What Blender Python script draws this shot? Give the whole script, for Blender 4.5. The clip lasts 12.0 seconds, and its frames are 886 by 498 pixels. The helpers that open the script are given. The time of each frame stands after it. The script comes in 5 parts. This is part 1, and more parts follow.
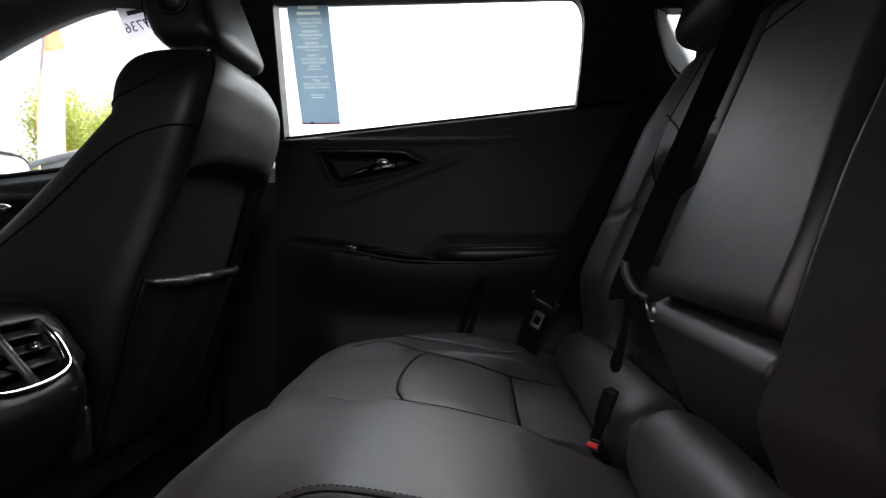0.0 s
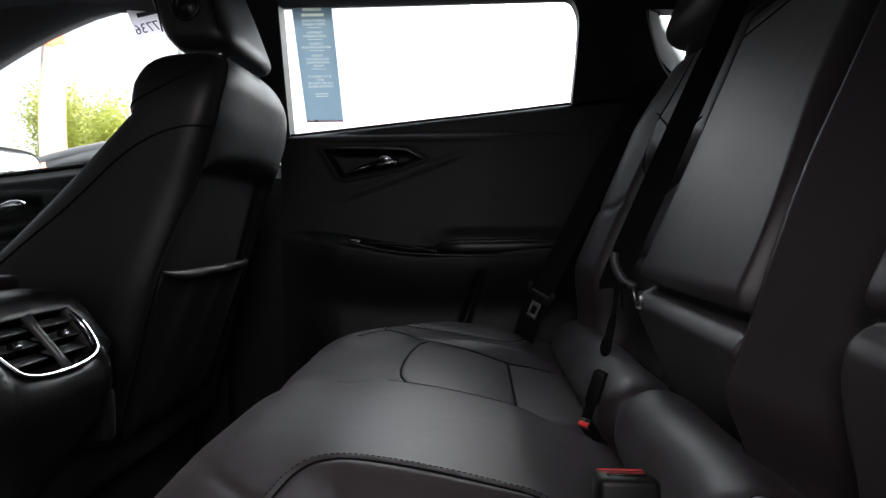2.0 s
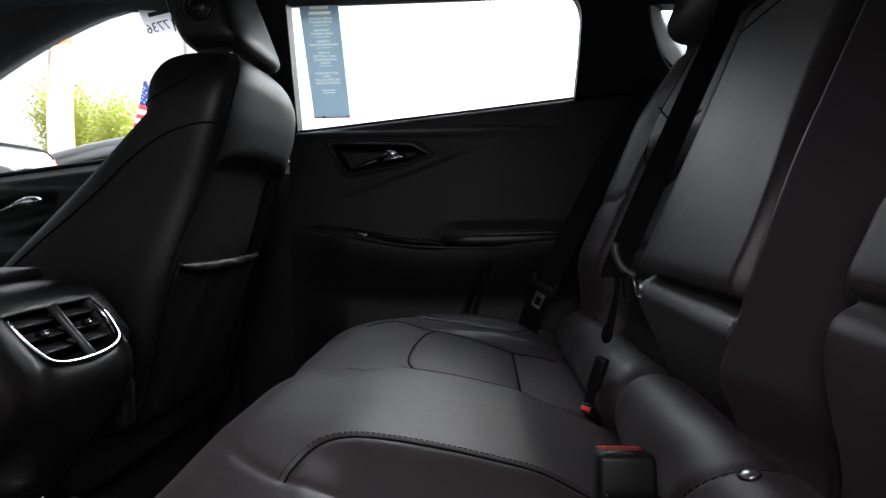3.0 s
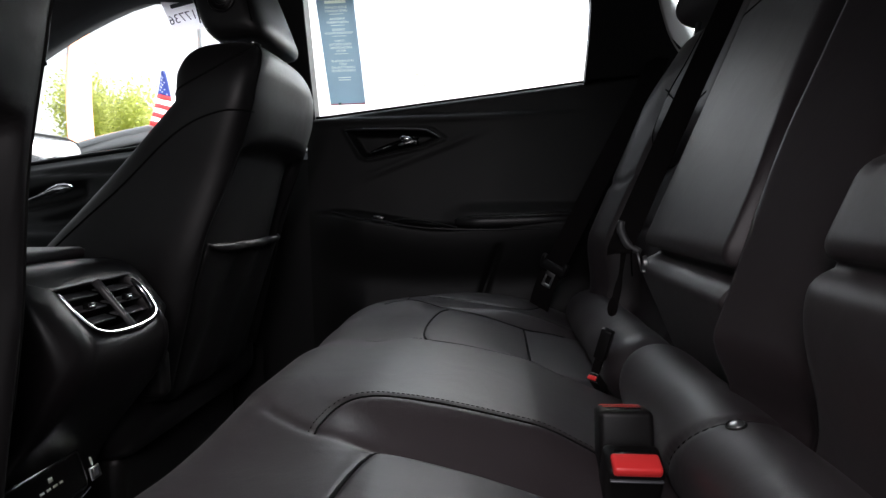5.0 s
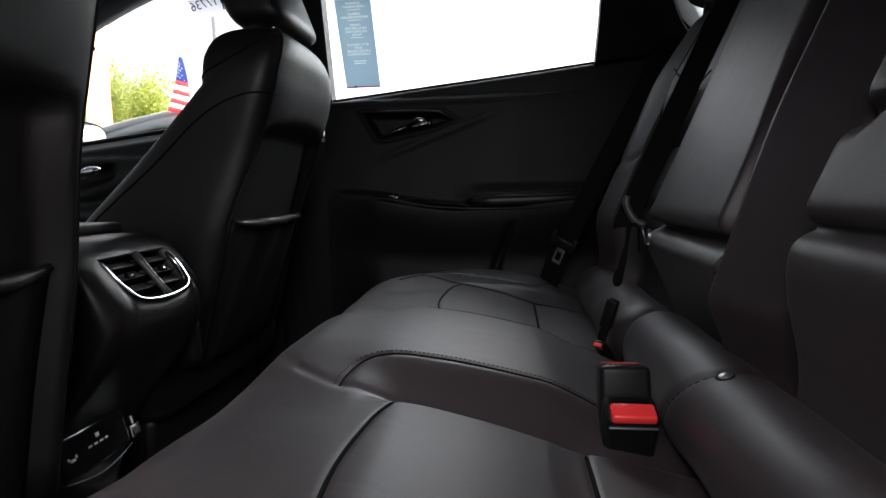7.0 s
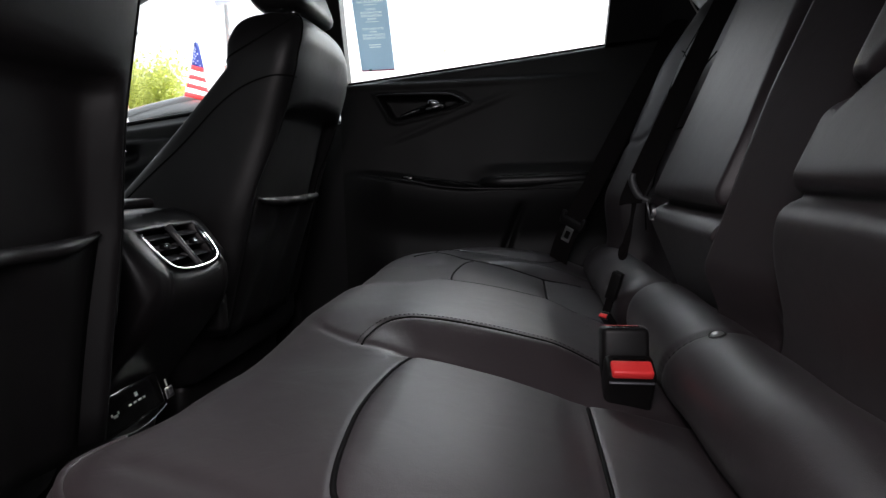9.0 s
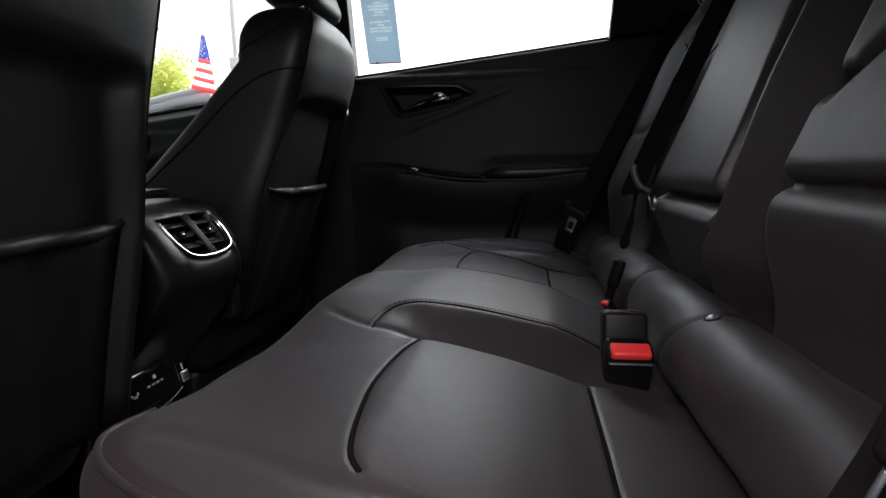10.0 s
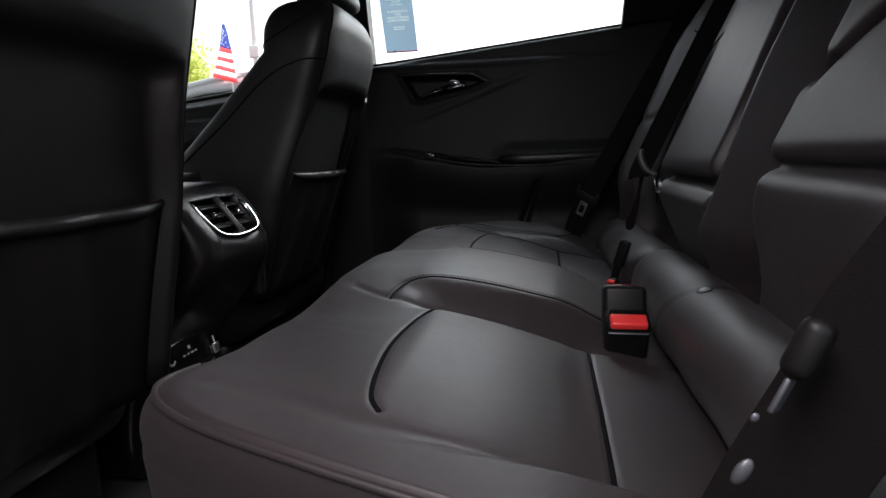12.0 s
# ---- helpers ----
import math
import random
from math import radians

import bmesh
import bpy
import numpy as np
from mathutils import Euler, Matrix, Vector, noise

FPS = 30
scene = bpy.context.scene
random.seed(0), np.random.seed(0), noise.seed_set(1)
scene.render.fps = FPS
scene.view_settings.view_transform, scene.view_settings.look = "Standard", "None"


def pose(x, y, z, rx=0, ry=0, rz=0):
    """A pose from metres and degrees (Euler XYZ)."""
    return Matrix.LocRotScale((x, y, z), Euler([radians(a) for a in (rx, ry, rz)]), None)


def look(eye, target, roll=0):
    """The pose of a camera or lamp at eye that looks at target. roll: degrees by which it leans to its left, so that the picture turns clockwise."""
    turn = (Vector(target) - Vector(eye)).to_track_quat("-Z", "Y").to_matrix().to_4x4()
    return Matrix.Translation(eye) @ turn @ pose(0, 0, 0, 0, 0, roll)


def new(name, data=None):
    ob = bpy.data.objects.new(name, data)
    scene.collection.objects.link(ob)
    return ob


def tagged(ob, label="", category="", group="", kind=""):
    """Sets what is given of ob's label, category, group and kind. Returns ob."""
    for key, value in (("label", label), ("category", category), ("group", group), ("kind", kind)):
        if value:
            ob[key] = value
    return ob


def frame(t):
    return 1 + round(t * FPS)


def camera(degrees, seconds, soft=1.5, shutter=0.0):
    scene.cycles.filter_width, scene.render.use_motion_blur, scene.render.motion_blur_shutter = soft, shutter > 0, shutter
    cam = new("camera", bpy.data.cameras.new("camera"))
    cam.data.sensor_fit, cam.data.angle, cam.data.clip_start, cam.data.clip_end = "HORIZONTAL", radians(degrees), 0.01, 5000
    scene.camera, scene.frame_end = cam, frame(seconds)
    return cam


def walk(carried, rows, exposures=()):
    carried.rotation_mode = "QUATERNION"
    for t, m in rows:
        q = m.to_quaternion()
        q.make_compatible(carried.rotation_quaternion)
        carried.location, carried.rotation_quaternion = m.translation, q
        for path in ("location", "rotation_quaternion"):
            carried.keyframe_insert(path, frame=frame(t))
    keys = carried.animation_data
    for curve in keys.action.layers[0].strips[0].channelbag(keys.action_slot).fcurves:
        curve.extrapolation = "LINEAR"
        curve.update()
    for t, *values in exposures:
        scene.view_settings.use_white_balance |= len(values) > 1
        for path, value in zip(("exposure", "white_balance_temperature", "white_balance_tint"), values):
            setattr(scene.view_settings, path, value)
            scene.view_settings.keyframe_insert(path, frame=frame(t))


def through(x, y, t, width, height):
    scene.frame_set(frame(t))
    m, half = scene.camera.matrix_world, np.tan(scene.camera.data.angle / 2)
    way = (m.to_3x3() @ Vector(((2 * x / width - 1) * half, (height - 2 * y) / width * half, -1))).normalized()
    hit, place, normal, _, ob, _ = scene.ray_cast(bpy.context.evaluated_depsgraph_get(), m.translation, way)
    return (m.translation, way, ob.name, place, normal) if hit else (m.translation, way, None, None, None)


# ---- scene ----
cam = camera(79.10, 12.0)
ROWS = [
    (0.0, 0.0001, -0.5084, 0.8800, 87.75, -0.01, 3.27),
    (0.5, -0.0016, -0.5174, 0.8791, 87.60, -0.11, 3.34),
    (1.0, 0.0012, -0.5280, 0.8797, 87.46, -0.07, 3.39),
    (1.5, 0.0023, -0.5405, 0.8804, 87.29, 0.05, 3.29),
    (2.0, 0.0016, -0.5541, 0.8799, 87.12, 0.18, 3.25),
    (2.5, 0.0014, -0.5675, 0.8775, 86.92, 0.32, 3.45),
    (3.0, 0.0019, -0.5788, 0.8754, 86.64, 0.50, 3.79),
    (5.0, 0.0050, -0.6206, 0.8660, 85.25, 0.96, 5.21),
    (5.5, 0.0059, -0.6318, 0.8632, 84.87, 1.05, 5.55),
    (6.0, 0.0071, -0.6434, 0.8600, 84.47, 1.13, 5.90),
    (6.5, 0.0085, -0.6541, 0.8559, 84.08, 1.18, 6.32),
    (7.0, 0.0091, -0.6645, 0.8527, 83.72, 1.22, 6.62),
    (9.0, 0.0113, -0.7100, 0.8399, 82.27, 1.25, 7.83),
    (9.5, 0.0114, -0.7237, 0.8383, 81.87, 1.22, 8.05),
    (10.0, 0.0117, -0.7363, 0.8371, 81.51, 1.23, 8.31),
    (10.5, 0.0129, -0.7473, 0.8358, 81.15, 1.28, 8.64),
    (11.0, 0.0162, -0.7585, 0.8341, 80.86, 1.30, 9.13),
    (11.5, 0.0203, -0.7720, 0.8334, 80.54, 1.31, 9.62),
    (12.0, 0.0249, -0.7855, 0.8325, 80.24, 1.38, 10.13),
]
walk(cam, [(t, pose(x, y, z, rx, ry, rz)) for t, x, y, z, rx, ry, rz in ROWS])

# ---- world, sun, exposure ----
# x runs to the car's tail, y to its passenger side (0 is the car's middle), z up from the ground
scene.view_settings.exposure = 1.38
world = bpy.data.worlds.new("sky")
scene.world = world
world.use_nodes = True
wn = world.node_tree.nodes
sky = wn.new("ShaderNodeTexSky")
sky.sky_type, sky.sun_disc = "NISHITA", False
sky.sun_elevation, sky.sun_rotation = radians(44), radians(26)
sky.air_density, sky.dust_density, sky.ozone_density = 1.0, 4.0, 1.0
wn["Background"].inputs["Strength"].default_value = 0.15
pale = wn.new("ShaderNodeHueSaturation")
pale.inputs["Saturation"].default_value = 0.3
world.node_tree.links.new(sky.outputs["Color"], pale.inputs["Color"])
world.node_tree.links.new(pale.outputs["Color"], wn["Background"].inputs["Color"])
sun = new("sun", bpy.data.lights.new("sun", "SUN"))
sun.data.energy, sun.data.angle, sun.data.color = 1.9, radians(67), (0.80, 0.90, 1.0)
sun.matrix_world = look((2.7, 4.75, 6.1), (0.0, 0.0, 0.8))
# fill lamp added in the driver's side doorway for sky light on the cushion
doorway_fill = new("doorway_fill", bpy.data.lights.new("doorway_fill", "AREA"))
doorway_fill.data.shape, doorway_fill.data.size, doorway_fill.data.size_y = "RECTANGLE", 0.36, 0.22
doorway_fill.data.energy, doorway_fill.data.color = 1.7, (1.0, 0.88, 0.90)
doorway_fill.matrix_world = look((-0.06, -0.82, 1.12), (-0.40, -0.70, 0.55))


# ---- materials ----
def mat(name, color, rough=0.5, metal=0.0, spec=0.5, grain=0.0, size=800.0, blotch=0.15, blotch_size=9.0, rough_var=0.06, coat=0.0, wrinkle=0.0, sheen=0.0):
    """A surface with fine grain (bump), a slow drift of colour and of gloss."""
    m = bpy.data.materials.new(name)
    m.use_nodes = True
    nt = m.node_tree
    n, l = nt.nodes, nt.links
    b = n["Principled BSDF"]
    b.inputs["Metallic"].default_value = metal
    b.inputs["Specular IOR Level"].default_value = spec
    b.inputs["Coat Weight"].default_value = coat
    b.inputs["Sheen Weight"].default_value = sheen
    tc = n.new("ShaderNodeTexCoord")
    slow = n.new("ShaderNodeTexNoise")
    slow.inputs["Scale"].default_value, slow.inputs["Detail"].default_value = blotch_size, 5.0
    l.new(tc.outputs["Object"], slow.inputs["Vector"])
    mix = n.new("ShaderNodeMix")
    mix.data_type = "RGBA"
    mix.inputs[6].default_value = (*[c * (1 - blotch) for c in color], 1)
    mix.inputs[7].default_value = (*[min(1.0, c * (1 + blotch)) for c in color], 1)
    l.new(slow.outputs["Fac"], mix.inputs["Factor"])
    l.new(mix.outputs[2], b.inputs["Base Color"])
    mr = n.new("ShaderNodeMapRange")
    mr.inputs["To Min"].default_value, mr.inputs["To Max"].default_value = max(0.02, rough - rough_var), rough + rough_var
    l.new(slow.outputs["Fac"], mr.inputs["Value"])
    l.new(mr.outputs["Result"], b.inputs["Roughness"])
    if grain:
        v = n.new("ShaderNodeTexVoronoi")
        v.inputs["Scale"].default_value = size
        fine = n.new("ShaderNodeTexNoise")
        fine.inputs["Scale"].default_value, fine.inputs["Detail"].default_value = size * 0.35, 3.0
        l.new(tc.outputs["Object"], v.inputs["Vector"])
        l.new(tc.outputs["Object"], fine.inputs["Vector"])
        add = n.new("ShaderNodeMath")
        l.new(v.outputs["Distance"], add.inputs[0])
        l.new(fine.outputs["Fac"], add.inputs[1])
        bump = n.new("ShaderNodeBump")
        bump.inputs["Strength"].default_value, bump.inputs["Distance"].default_value = grain, 0.0006
        l.new(add.outputs["Value"], bump.inputs["Height"])
        l.new(bump.outputs["Normal"], b.inputs["Normal"])
        if wrinkle:
            # slack, uneven hide: slow waves and fine creases under the grain
            waves = n.new("ShaderNodeTexNoise")
            waves.inputs["Scale"].default_value, waves.inputs["Detail"].default_value = 22.0, 4.0
            waves.inputs["Distortion"].default_value = 0.8
            l.new(tc.outputs["Object"], waves.inputs["Vector"])
            slack = n.new("ShaderNodeBump")
            slack.inputs["Strength"].default_value, slack.inputs["Distance"].default_value = wrinkle, 0.004
            l.new(waves.outputs["Fac"], slack.inputs["Height"])
            l.new(slack.outputs["Normal"], bump.inputs["Normal"])
    return m


LEATHER = mat("black leather", (0.0268, 0.0203, 0.0220), 0.485, spec=0.66, grain=0.10, size=1300, blotch=0.2, blotch_size=6, wrinkle=0.15, sheen=0.025)
# darker leather for front seats and pockets: their shade is put into the colour
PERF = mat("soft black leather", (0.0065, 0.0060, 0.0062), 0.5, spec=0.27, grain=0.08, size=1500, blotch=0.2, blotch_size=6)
SEAT_SHADED = mat("shaded black seat leather", (0.0072, 0.0067, 0.0070), 0.46, spec=0.33, grain=0.10, size=1300, blotch=0.2, blotch_size=6, wrinkle=0.15)
THREAD = mat("black thread", (0.005, 0.005, 0.005), 0.85, spec=0.08)
TRIM = mat("black moulded trim", (0.010, 0.010, 0.010), 0.48, spec=0.35, grain=0.12, size=1200, blotch=0.2)
TRIM_SOFT = mat("soft black trim", (0.0062, 0.0060, 0.0060), 0.52, spec=0.28, grain=0.12, size=1000, blotch=0.2)
CONSOLE = mat("black console skin", (0.0062, 0.0054, 0.0058), 0.36, spec=0.36, grain=0.08, size=1300, blotch=0.2)
GREY_PLASTIC = mat("dark grey plastic", (0.05, 0.05, 0.052), 0.4)
PLAIN = mat("grey wall paint", (0.12, 0.115, 0.115), 0.85, grain=0.2, size=60)
DARK = mat("dark plastic", (0.007, 0.0065, 0.0065), 0.45, spec=0.28)
GLOSS = mat("gloss black", (0.006, 0.006, 0.006), 0.12)
LINER = mat("black headliner cloth", (0.05, 0.05, 0.052), 0.9, grain=0.3, size=1500)
PALE = mat("pale grey pillar trim", (0.45, 0.45, 0.44), 0.7, grain=0.2, size=900)
CARPET = mat("black carpet", (0.03, 0.03, 0.03), 0.95, grain=0.9, size=500)
CHROME = mat("chrome", (0.75, 0.75, 0.77), 0.09, metal=1.0, blotch=0.03, rough_var=0.03)
STEEL = mat("steel", (0.55, 0.55, 0.55), 0.28, metal=1.0, blotch=0.1)
DULL = mat("dull grey metal", (0.16, 0.165, 0.18), 0.42, metal=0.7, blotch=0.15)
WEB = mat("black webbing", (0.0085, 0.0072, 0.0072), 0.9, spec=0.06, grain=0.25, size=900)
RED = mat("red plastic", (1.0, 0.05, 0.05), 0.3, blotch=0.06)
ASPHALT = mat("asphalt", (0.055, 0.055, 0.055), 0.9, grain=0.8, size=60, blotch=0.3, blotch_size=2)
RIM_BLACK = mat("dull black plastic", (0.012, 0.012, 0.012), 0.75, spec=0.15)
BARK = mat("bark", (0.12, 0.09, 0.06), 0.9, grain=0.6, size=40)
RED_PRINT = mat("red print", (0.5, 0.02, 0.08), 0.5)
INK = mat("dark ink", (0.05, 0.05, 0.06), 0.6)
WHITE_PAINT = mat("white car paint", (0.78, 0.78, 0.78), 0.2, coat=0.5, blotch=0.02)
POLE = mat("pale grey pole", (0.82, 0.82, 0.82), 0.5)


def thin(name, color, through, rough=0.6, drift=0.08, scale=3.0):
    """Paper, film or leaf that lets part of the daylight through."""
    m = bpy.data.materials.new(name)
    m.use_nodes = True
    n, l = m.node_tree.nodes, m.node_tree.links
    b = n["Principled BSDF"]
    b.inputs["Roughness"].default_value = rough
    tc, noise_tex = n.new("ShaderNodeTexCoord"), n.new("ShaderNodeTexNoise")
    noise_tex.inputs["Scale"].default_value = scale
    l.new(tc.outputs["Object"], noise_tex.inputs["Vector"])
    outs = []
    for c in (color, through):
        mix = n.new("ShaderNodeMix")
        mix.data_type = "RGBA"
        mix.inputs[6].default_value = (*[v * (1 - drift) for v in c], 1)
        mix.inputs[7].default_value = (*[min(1.0, v * (1 + drift)) for v in c], 1)
        l.new(noise_tex.outputs["Fac"], mix.inputs["Factor"])
        outs.append(mix.outputs[2])
    t, add = n.new("ShaderNodeBsdfTranslucent"), n.new("ShaderNodeAddShader")
    l.new(outs[0], b.inputs["Base Color"])
    l.new(outs[1], t.inputs["Color"])
    l.new(b.outputs["BSDF"], add.inputs[0])
    l.new(t.outputs["BSDF"], add.inputs[1])
    l.new(add.outputs["Shader"], n["Material Output"].inputs["Surface"])
    return m


FLAG_RED = thin("flag red", (0.6, 0.18, 0.18), (0.80, 0.16, 0.17), 0.7)
FLAG_WHITE = thin("flag white", (0.7, 0.7, 0.7), (0.95, 0.95, 0.95), 0.7)
FLAG_BLUE = thin("flag blue", (0.06, 0.08, 0.22), (0.16, 0.20, 0.40), 0.7)
LEAF = thin("leaf", (0.11, 0.13, 0.03), (0.55, 0.56, 0.20), 0.5, 0.5, 0.7)
BLUE_SHEET = thin("teal printed film", (0.02, 0.04, 0.05), (0.26, 0.33, 0.47), 0.4)
PAPER = thin("paper", (0.6, 0.6, 0.63), (0.42, 0.41, 0.42), 0.6)
ORANGE = thin("orange banner cloth", (0.75, 0.36, 0.24), (0.95, 0.52, 0.38), 0.7)
PALE_CLOTH = thin("pale orange banner cloth", (0.78, 0.52, 0.42), (0.96, 0.74, 0.62), 0.7)
PENNANT = thin("pale pennant cloth", (0.75, 0.68, 0.5), (0.80, 0.68, 0.45), 0.7)
PRINT = thin("pale print", (0.4, 0.4, 0.37), (0.46, 0.48, 0.45), 0.5)
GLASS = bpy.data.materials.new("window glass")
GLASS.use_nodes = True
GLASS.node_tree.nodes["Principled BSDF"].inputs["Transmission Weight"].default_value = 1.0
GLASS.node_tree.nodes["Principled BSDF"].inputs["Roughness"].default_value = 0.0
GLASS.node_tree.nodes["Principled BSDF"].inputs["IOR"].default_value = 1.3
GLASS.node_tree.nodes["Principled BSDF"].inputs["Base Color"].default_value = (0.96, 0.98, 0.97, 1)
# dark tint added to the unseen rear glass to block light from behind
BLOCKING_GLASS = GLASS.copy()
BLOCKING_GLASS.name = "light-blocking window glass"
BLOCKING_GLASS.node_tree.nodes["Principled BSDF"].inputs["Base Color"].default_value = (0.12, 0.12, 0.12, 1)


# ---- building helpers ----
def part(name, bm, material, parent=None, label="", smooth=True):
    """Links a bmesh as one mesh object, under a thing or a part."""
    me = bpy.data.meshes.new(name)
    bm.to_mesh(me)
    bm.free()
    me.materials.append(material)
    if smooth:
        me.shade_smooth()
    ob = new(name, me)
    if parent is not None:
        ob.parent = parent
    if label:
        ob["label"] = label
    return ob


def base(name, label, category, group="", kind="", at=(0, 0, 0)):
    ob = new(name)
    ob.empty_display_size = 0.05
    ob.location = at
    return tagged(ob, label, category, group, kind)


def box(bm, lo, hi, bevel=0.0, seg=2, m=None):
    """A box with rounded edges, from corner lo to corner hi."""
    lo, hi = Vector(lo), Vector(hi)
    made = bmesh.ops.create_cube(bm, size=1.0, matrix=Matrix.LocRotScale((lo + hi) / 2, None, hi - lo))["verts"]
    if bevel:
        edges = list({e for v in made for e in v.link_edges})
        got = bmesh.ops.bevel(bm, geom=edges, offset=bevel, segments=seg, profile=0.5, affect="EDGES", clamp_overlap=True)
        made = list({v for f in got["faces"] for v in f.verts} | {v for v in made if v.is_valid})
    if m is not None:
        bmesh.ops.transform(bm, matrix=m, verts=made)
    return made


def one_box(lo, hi, bevel=0.0, seg=2, m=None):
    bm = bmesh.new()
    box(bm, lo, hi, bevel, seg, m)
    return bm


def spline(points, n):
    """n points along a smooth curve through the points."""
    p = [Vector(q) for q in points]
    if len(p) == 2:
        return [p[0].lerp(p[1], i / (n - 1)) for i in range(n)]
    out = []
    for i in range(n):
        s = i / (n - 1) * (len(p) - 1)
        k = min(int(s), len(p) - 2)
        u = s - k
        a, b, c, d = p[max(k - 1, 0)], p[k], p[k + 1], p[min(k + 2, len(p) - 1)]
        out.append(0.5 * (2 * b + (c - a) * u + (2 * a - 5 * b + 4 * c - d) * u * u + (3 * b - a - 3 * c + d) * u ** 3))
    return out


def tube(bm, pts, r, sides=6, closed=False):
    """A round bar along points; r is a radius or one for each point."""
    pts = [Vector(p) for p in pts]
    rings = []
    n = len(pts)
    for i, p in enumerate(pts):
        a = pts[(i - 1) % n] if closed or i else p
        b = pts[(i + 1) % n] if closed or i < n - 1 else p
        d = (b - a).normalized()
        u = d.orthogonal().normalized() if not rings else (last - d * last.dot(d)).normalized()
        last = u
        v = d.cross(u)
        rad = r[i] if isinstance(r, (list, tuple)) else r
        rings.append([bm.verts.new(p + rad * (math.cos(k * math.tau / sides) * u + math.sin(k * math.tau / sides) * v)) for k in range(sides)])
    for i in range(n if closed else n - 1):
        r0, r1 = rings[i], rings[(i + 1) % n]
        for k in range(sides):
            bm.faces.new((r0[k], r0[(k + 1) % sides], r1[(k + 1) % sides], r1[k]))
    if not closed:
        bm.faces.new(rings[0][::-1])
        bm.faces.new(rings[-1])


def sheet(bm, rows, thick=None):
    """Quads between rows of points; thick: a vector by which a closed back side lies off."""
    vs = [[bm.verts.new(p) for p in row] for row in rows]
    for a, b in zip(vs, vs[1:]):
        for i in range(len(a) - 1):
            bm.faces.new((a[i], a[i + 1], b[i + 1], b[i]))
    if thick is not None:
        t = Vector(thick)
        ws = [[bm.verts.new(v.co + t) for v in row] for row in vs]
        for a, b in zip(ws, ws[1:]):
            for i in range(len(a) - 1):
                bm.faces.new((a[i], b[i], b[i + 1], a[i + 1]))
        for i in range(len(vs) - 1):
            bm.faces.new((vs[i][0], vs[i + 1][0], ws[i + 1][0], ws[i][0]))
            bm.faces.new((vs[i + 1][-1], vs[i][-1], ws[i][-1], ws[i + 1][-1]))
        for j in range(len(vs[0]) - 1):
            bm.faces.new((vs[0][j + 1], vs[0][j], ws[0][j], ws[0][j + 1]))
            bm.faces.new((vs[-1][j], vs[-1][j + 1], ws[-1][j + 1], ws[-1][j]))


def surface(fn, us, vs, thick=None):
    """A sheet of fn(u, v)."""
    bm = bmesh.new()
    sheet(bm, [[fn(u, v) for u in us] for v in vs], thick)
    bmesh.ops.recalc_face_normals(bm, faces=bm.faces)
    return bm


def steps(a, b, n):
    return [a + (b - a) * i / (n - 1) for i in range(n)]


def ramp(x, a, b):
    """0 below a, 1 above b, smooth between."""
    t = min(1.0, max(0.0, (x - a) / (b - a)))
    return t * t * (3 - 2 * t)


def near(px, py, line):
    """Distance from a point of the plane to a polyline."""
    best = 9.0
    for (ax, ay), (bx, by) in zip(line, line[1:]):
        if min(ax, bx) - 0.02 > px or max(ax, bx) + 0.02 < px or min(ay, by) - 0.02 > py or max(ay, by) + 0.02 < py:
            continue
        dx, dy = bx - ax, by - ay
        t = max(0.0, min(1.0, ((px - ax) * dx + (py - ay) * dy) / (dx * dx + dy * dy + 1e-12)))
        best = min(best, math.hypot(px - ax - t * dx, py - ay - t * dy))
    return best


def groove(px, py, lines, depth=0.0042, wide=0.0045):
    d = min(near(px, py, line) for line in lines)
    return depth * math.exp(-(d / wide) ** 2) if d < wide * 3 else 0.0


def flat(pts, n):
    return [(p.x, p.y) for p in spline([(*q, 0) for q in pts], n)]


def power(v, e):
    return math.copysign(abs(v) ** e, v)


def loft(rings, cap=True):
    bm = bmesh.new()
    vs = [[bm.verts.new(p) for p in r] for r in rings]
    n = len(vs[0])
    for a, b in zip(vs, vs[1:]):
        for i in range(n):
            bm.faces.new((a[i], a[(i + 1) % n], b[(i + 1) % n], b[i]))
    if cap:
        bm.faces.new(vs[0][::-1])
        bm.faces.new(vs[-1])
    bmesh.ops.recalc_face_normals(bm, faces=bm.faces)
    return bm


# ---- the car's shell ----
def sill(x):
    """Height of the window sill along the car."""
    return 1.089 + 0.0995 * (x + 0.435) - 0.010 * ramp(-x, 0.48, 0.62) * (1 + 1.2 * (-0.6 - x))


def side_y(z):
    """How far out the inner face of the side lies: the glass leans in towards the roof."""
    return 0.725 - 0.42 * (z - 1.08)


def side_plate(outline, side=1, thick=0.03, inset=0.0):
    """A plate in the leaning plane of the windows, from an outline of (x, z)."""
    bm = bmesh.new()
    a = [bm.verts.new((x, side * (side_y(z) - inset), z)) for x, z in outline]
    b = [bm.verts.new((x, side * (side_y(z) - inset + thick), z)) for x, z in outline]
    n = len(a)
    bm.faces.new(a)
    bm.faces.new(b[::-1])
    for i in range(n):
        bm.faces.new((a[i], b[i], b[(i + 1) % n], a[(i + 1) % n]))
    bmesh.ops.recalc_face_normals(bm, faces=bm.faces)
    return bm


def plain_box(name, lo, hi, material, kind="structure", bevel=0.0):
    return tagged(part(name, one_box(lo, hi, bevel), material, smooth=False), kind=kind)


ground = surface(lambda u, v: (u, v, 0.0), [-400, -60, -20, -8, 0, 8, 20, 60, 400], [-400, -60, -20, -8, 0, 8, 20, 60, 400])
tagged(part("ground", ground, ASPHALT), "grey asphalt of the sales lot", "ground", kind="structure")
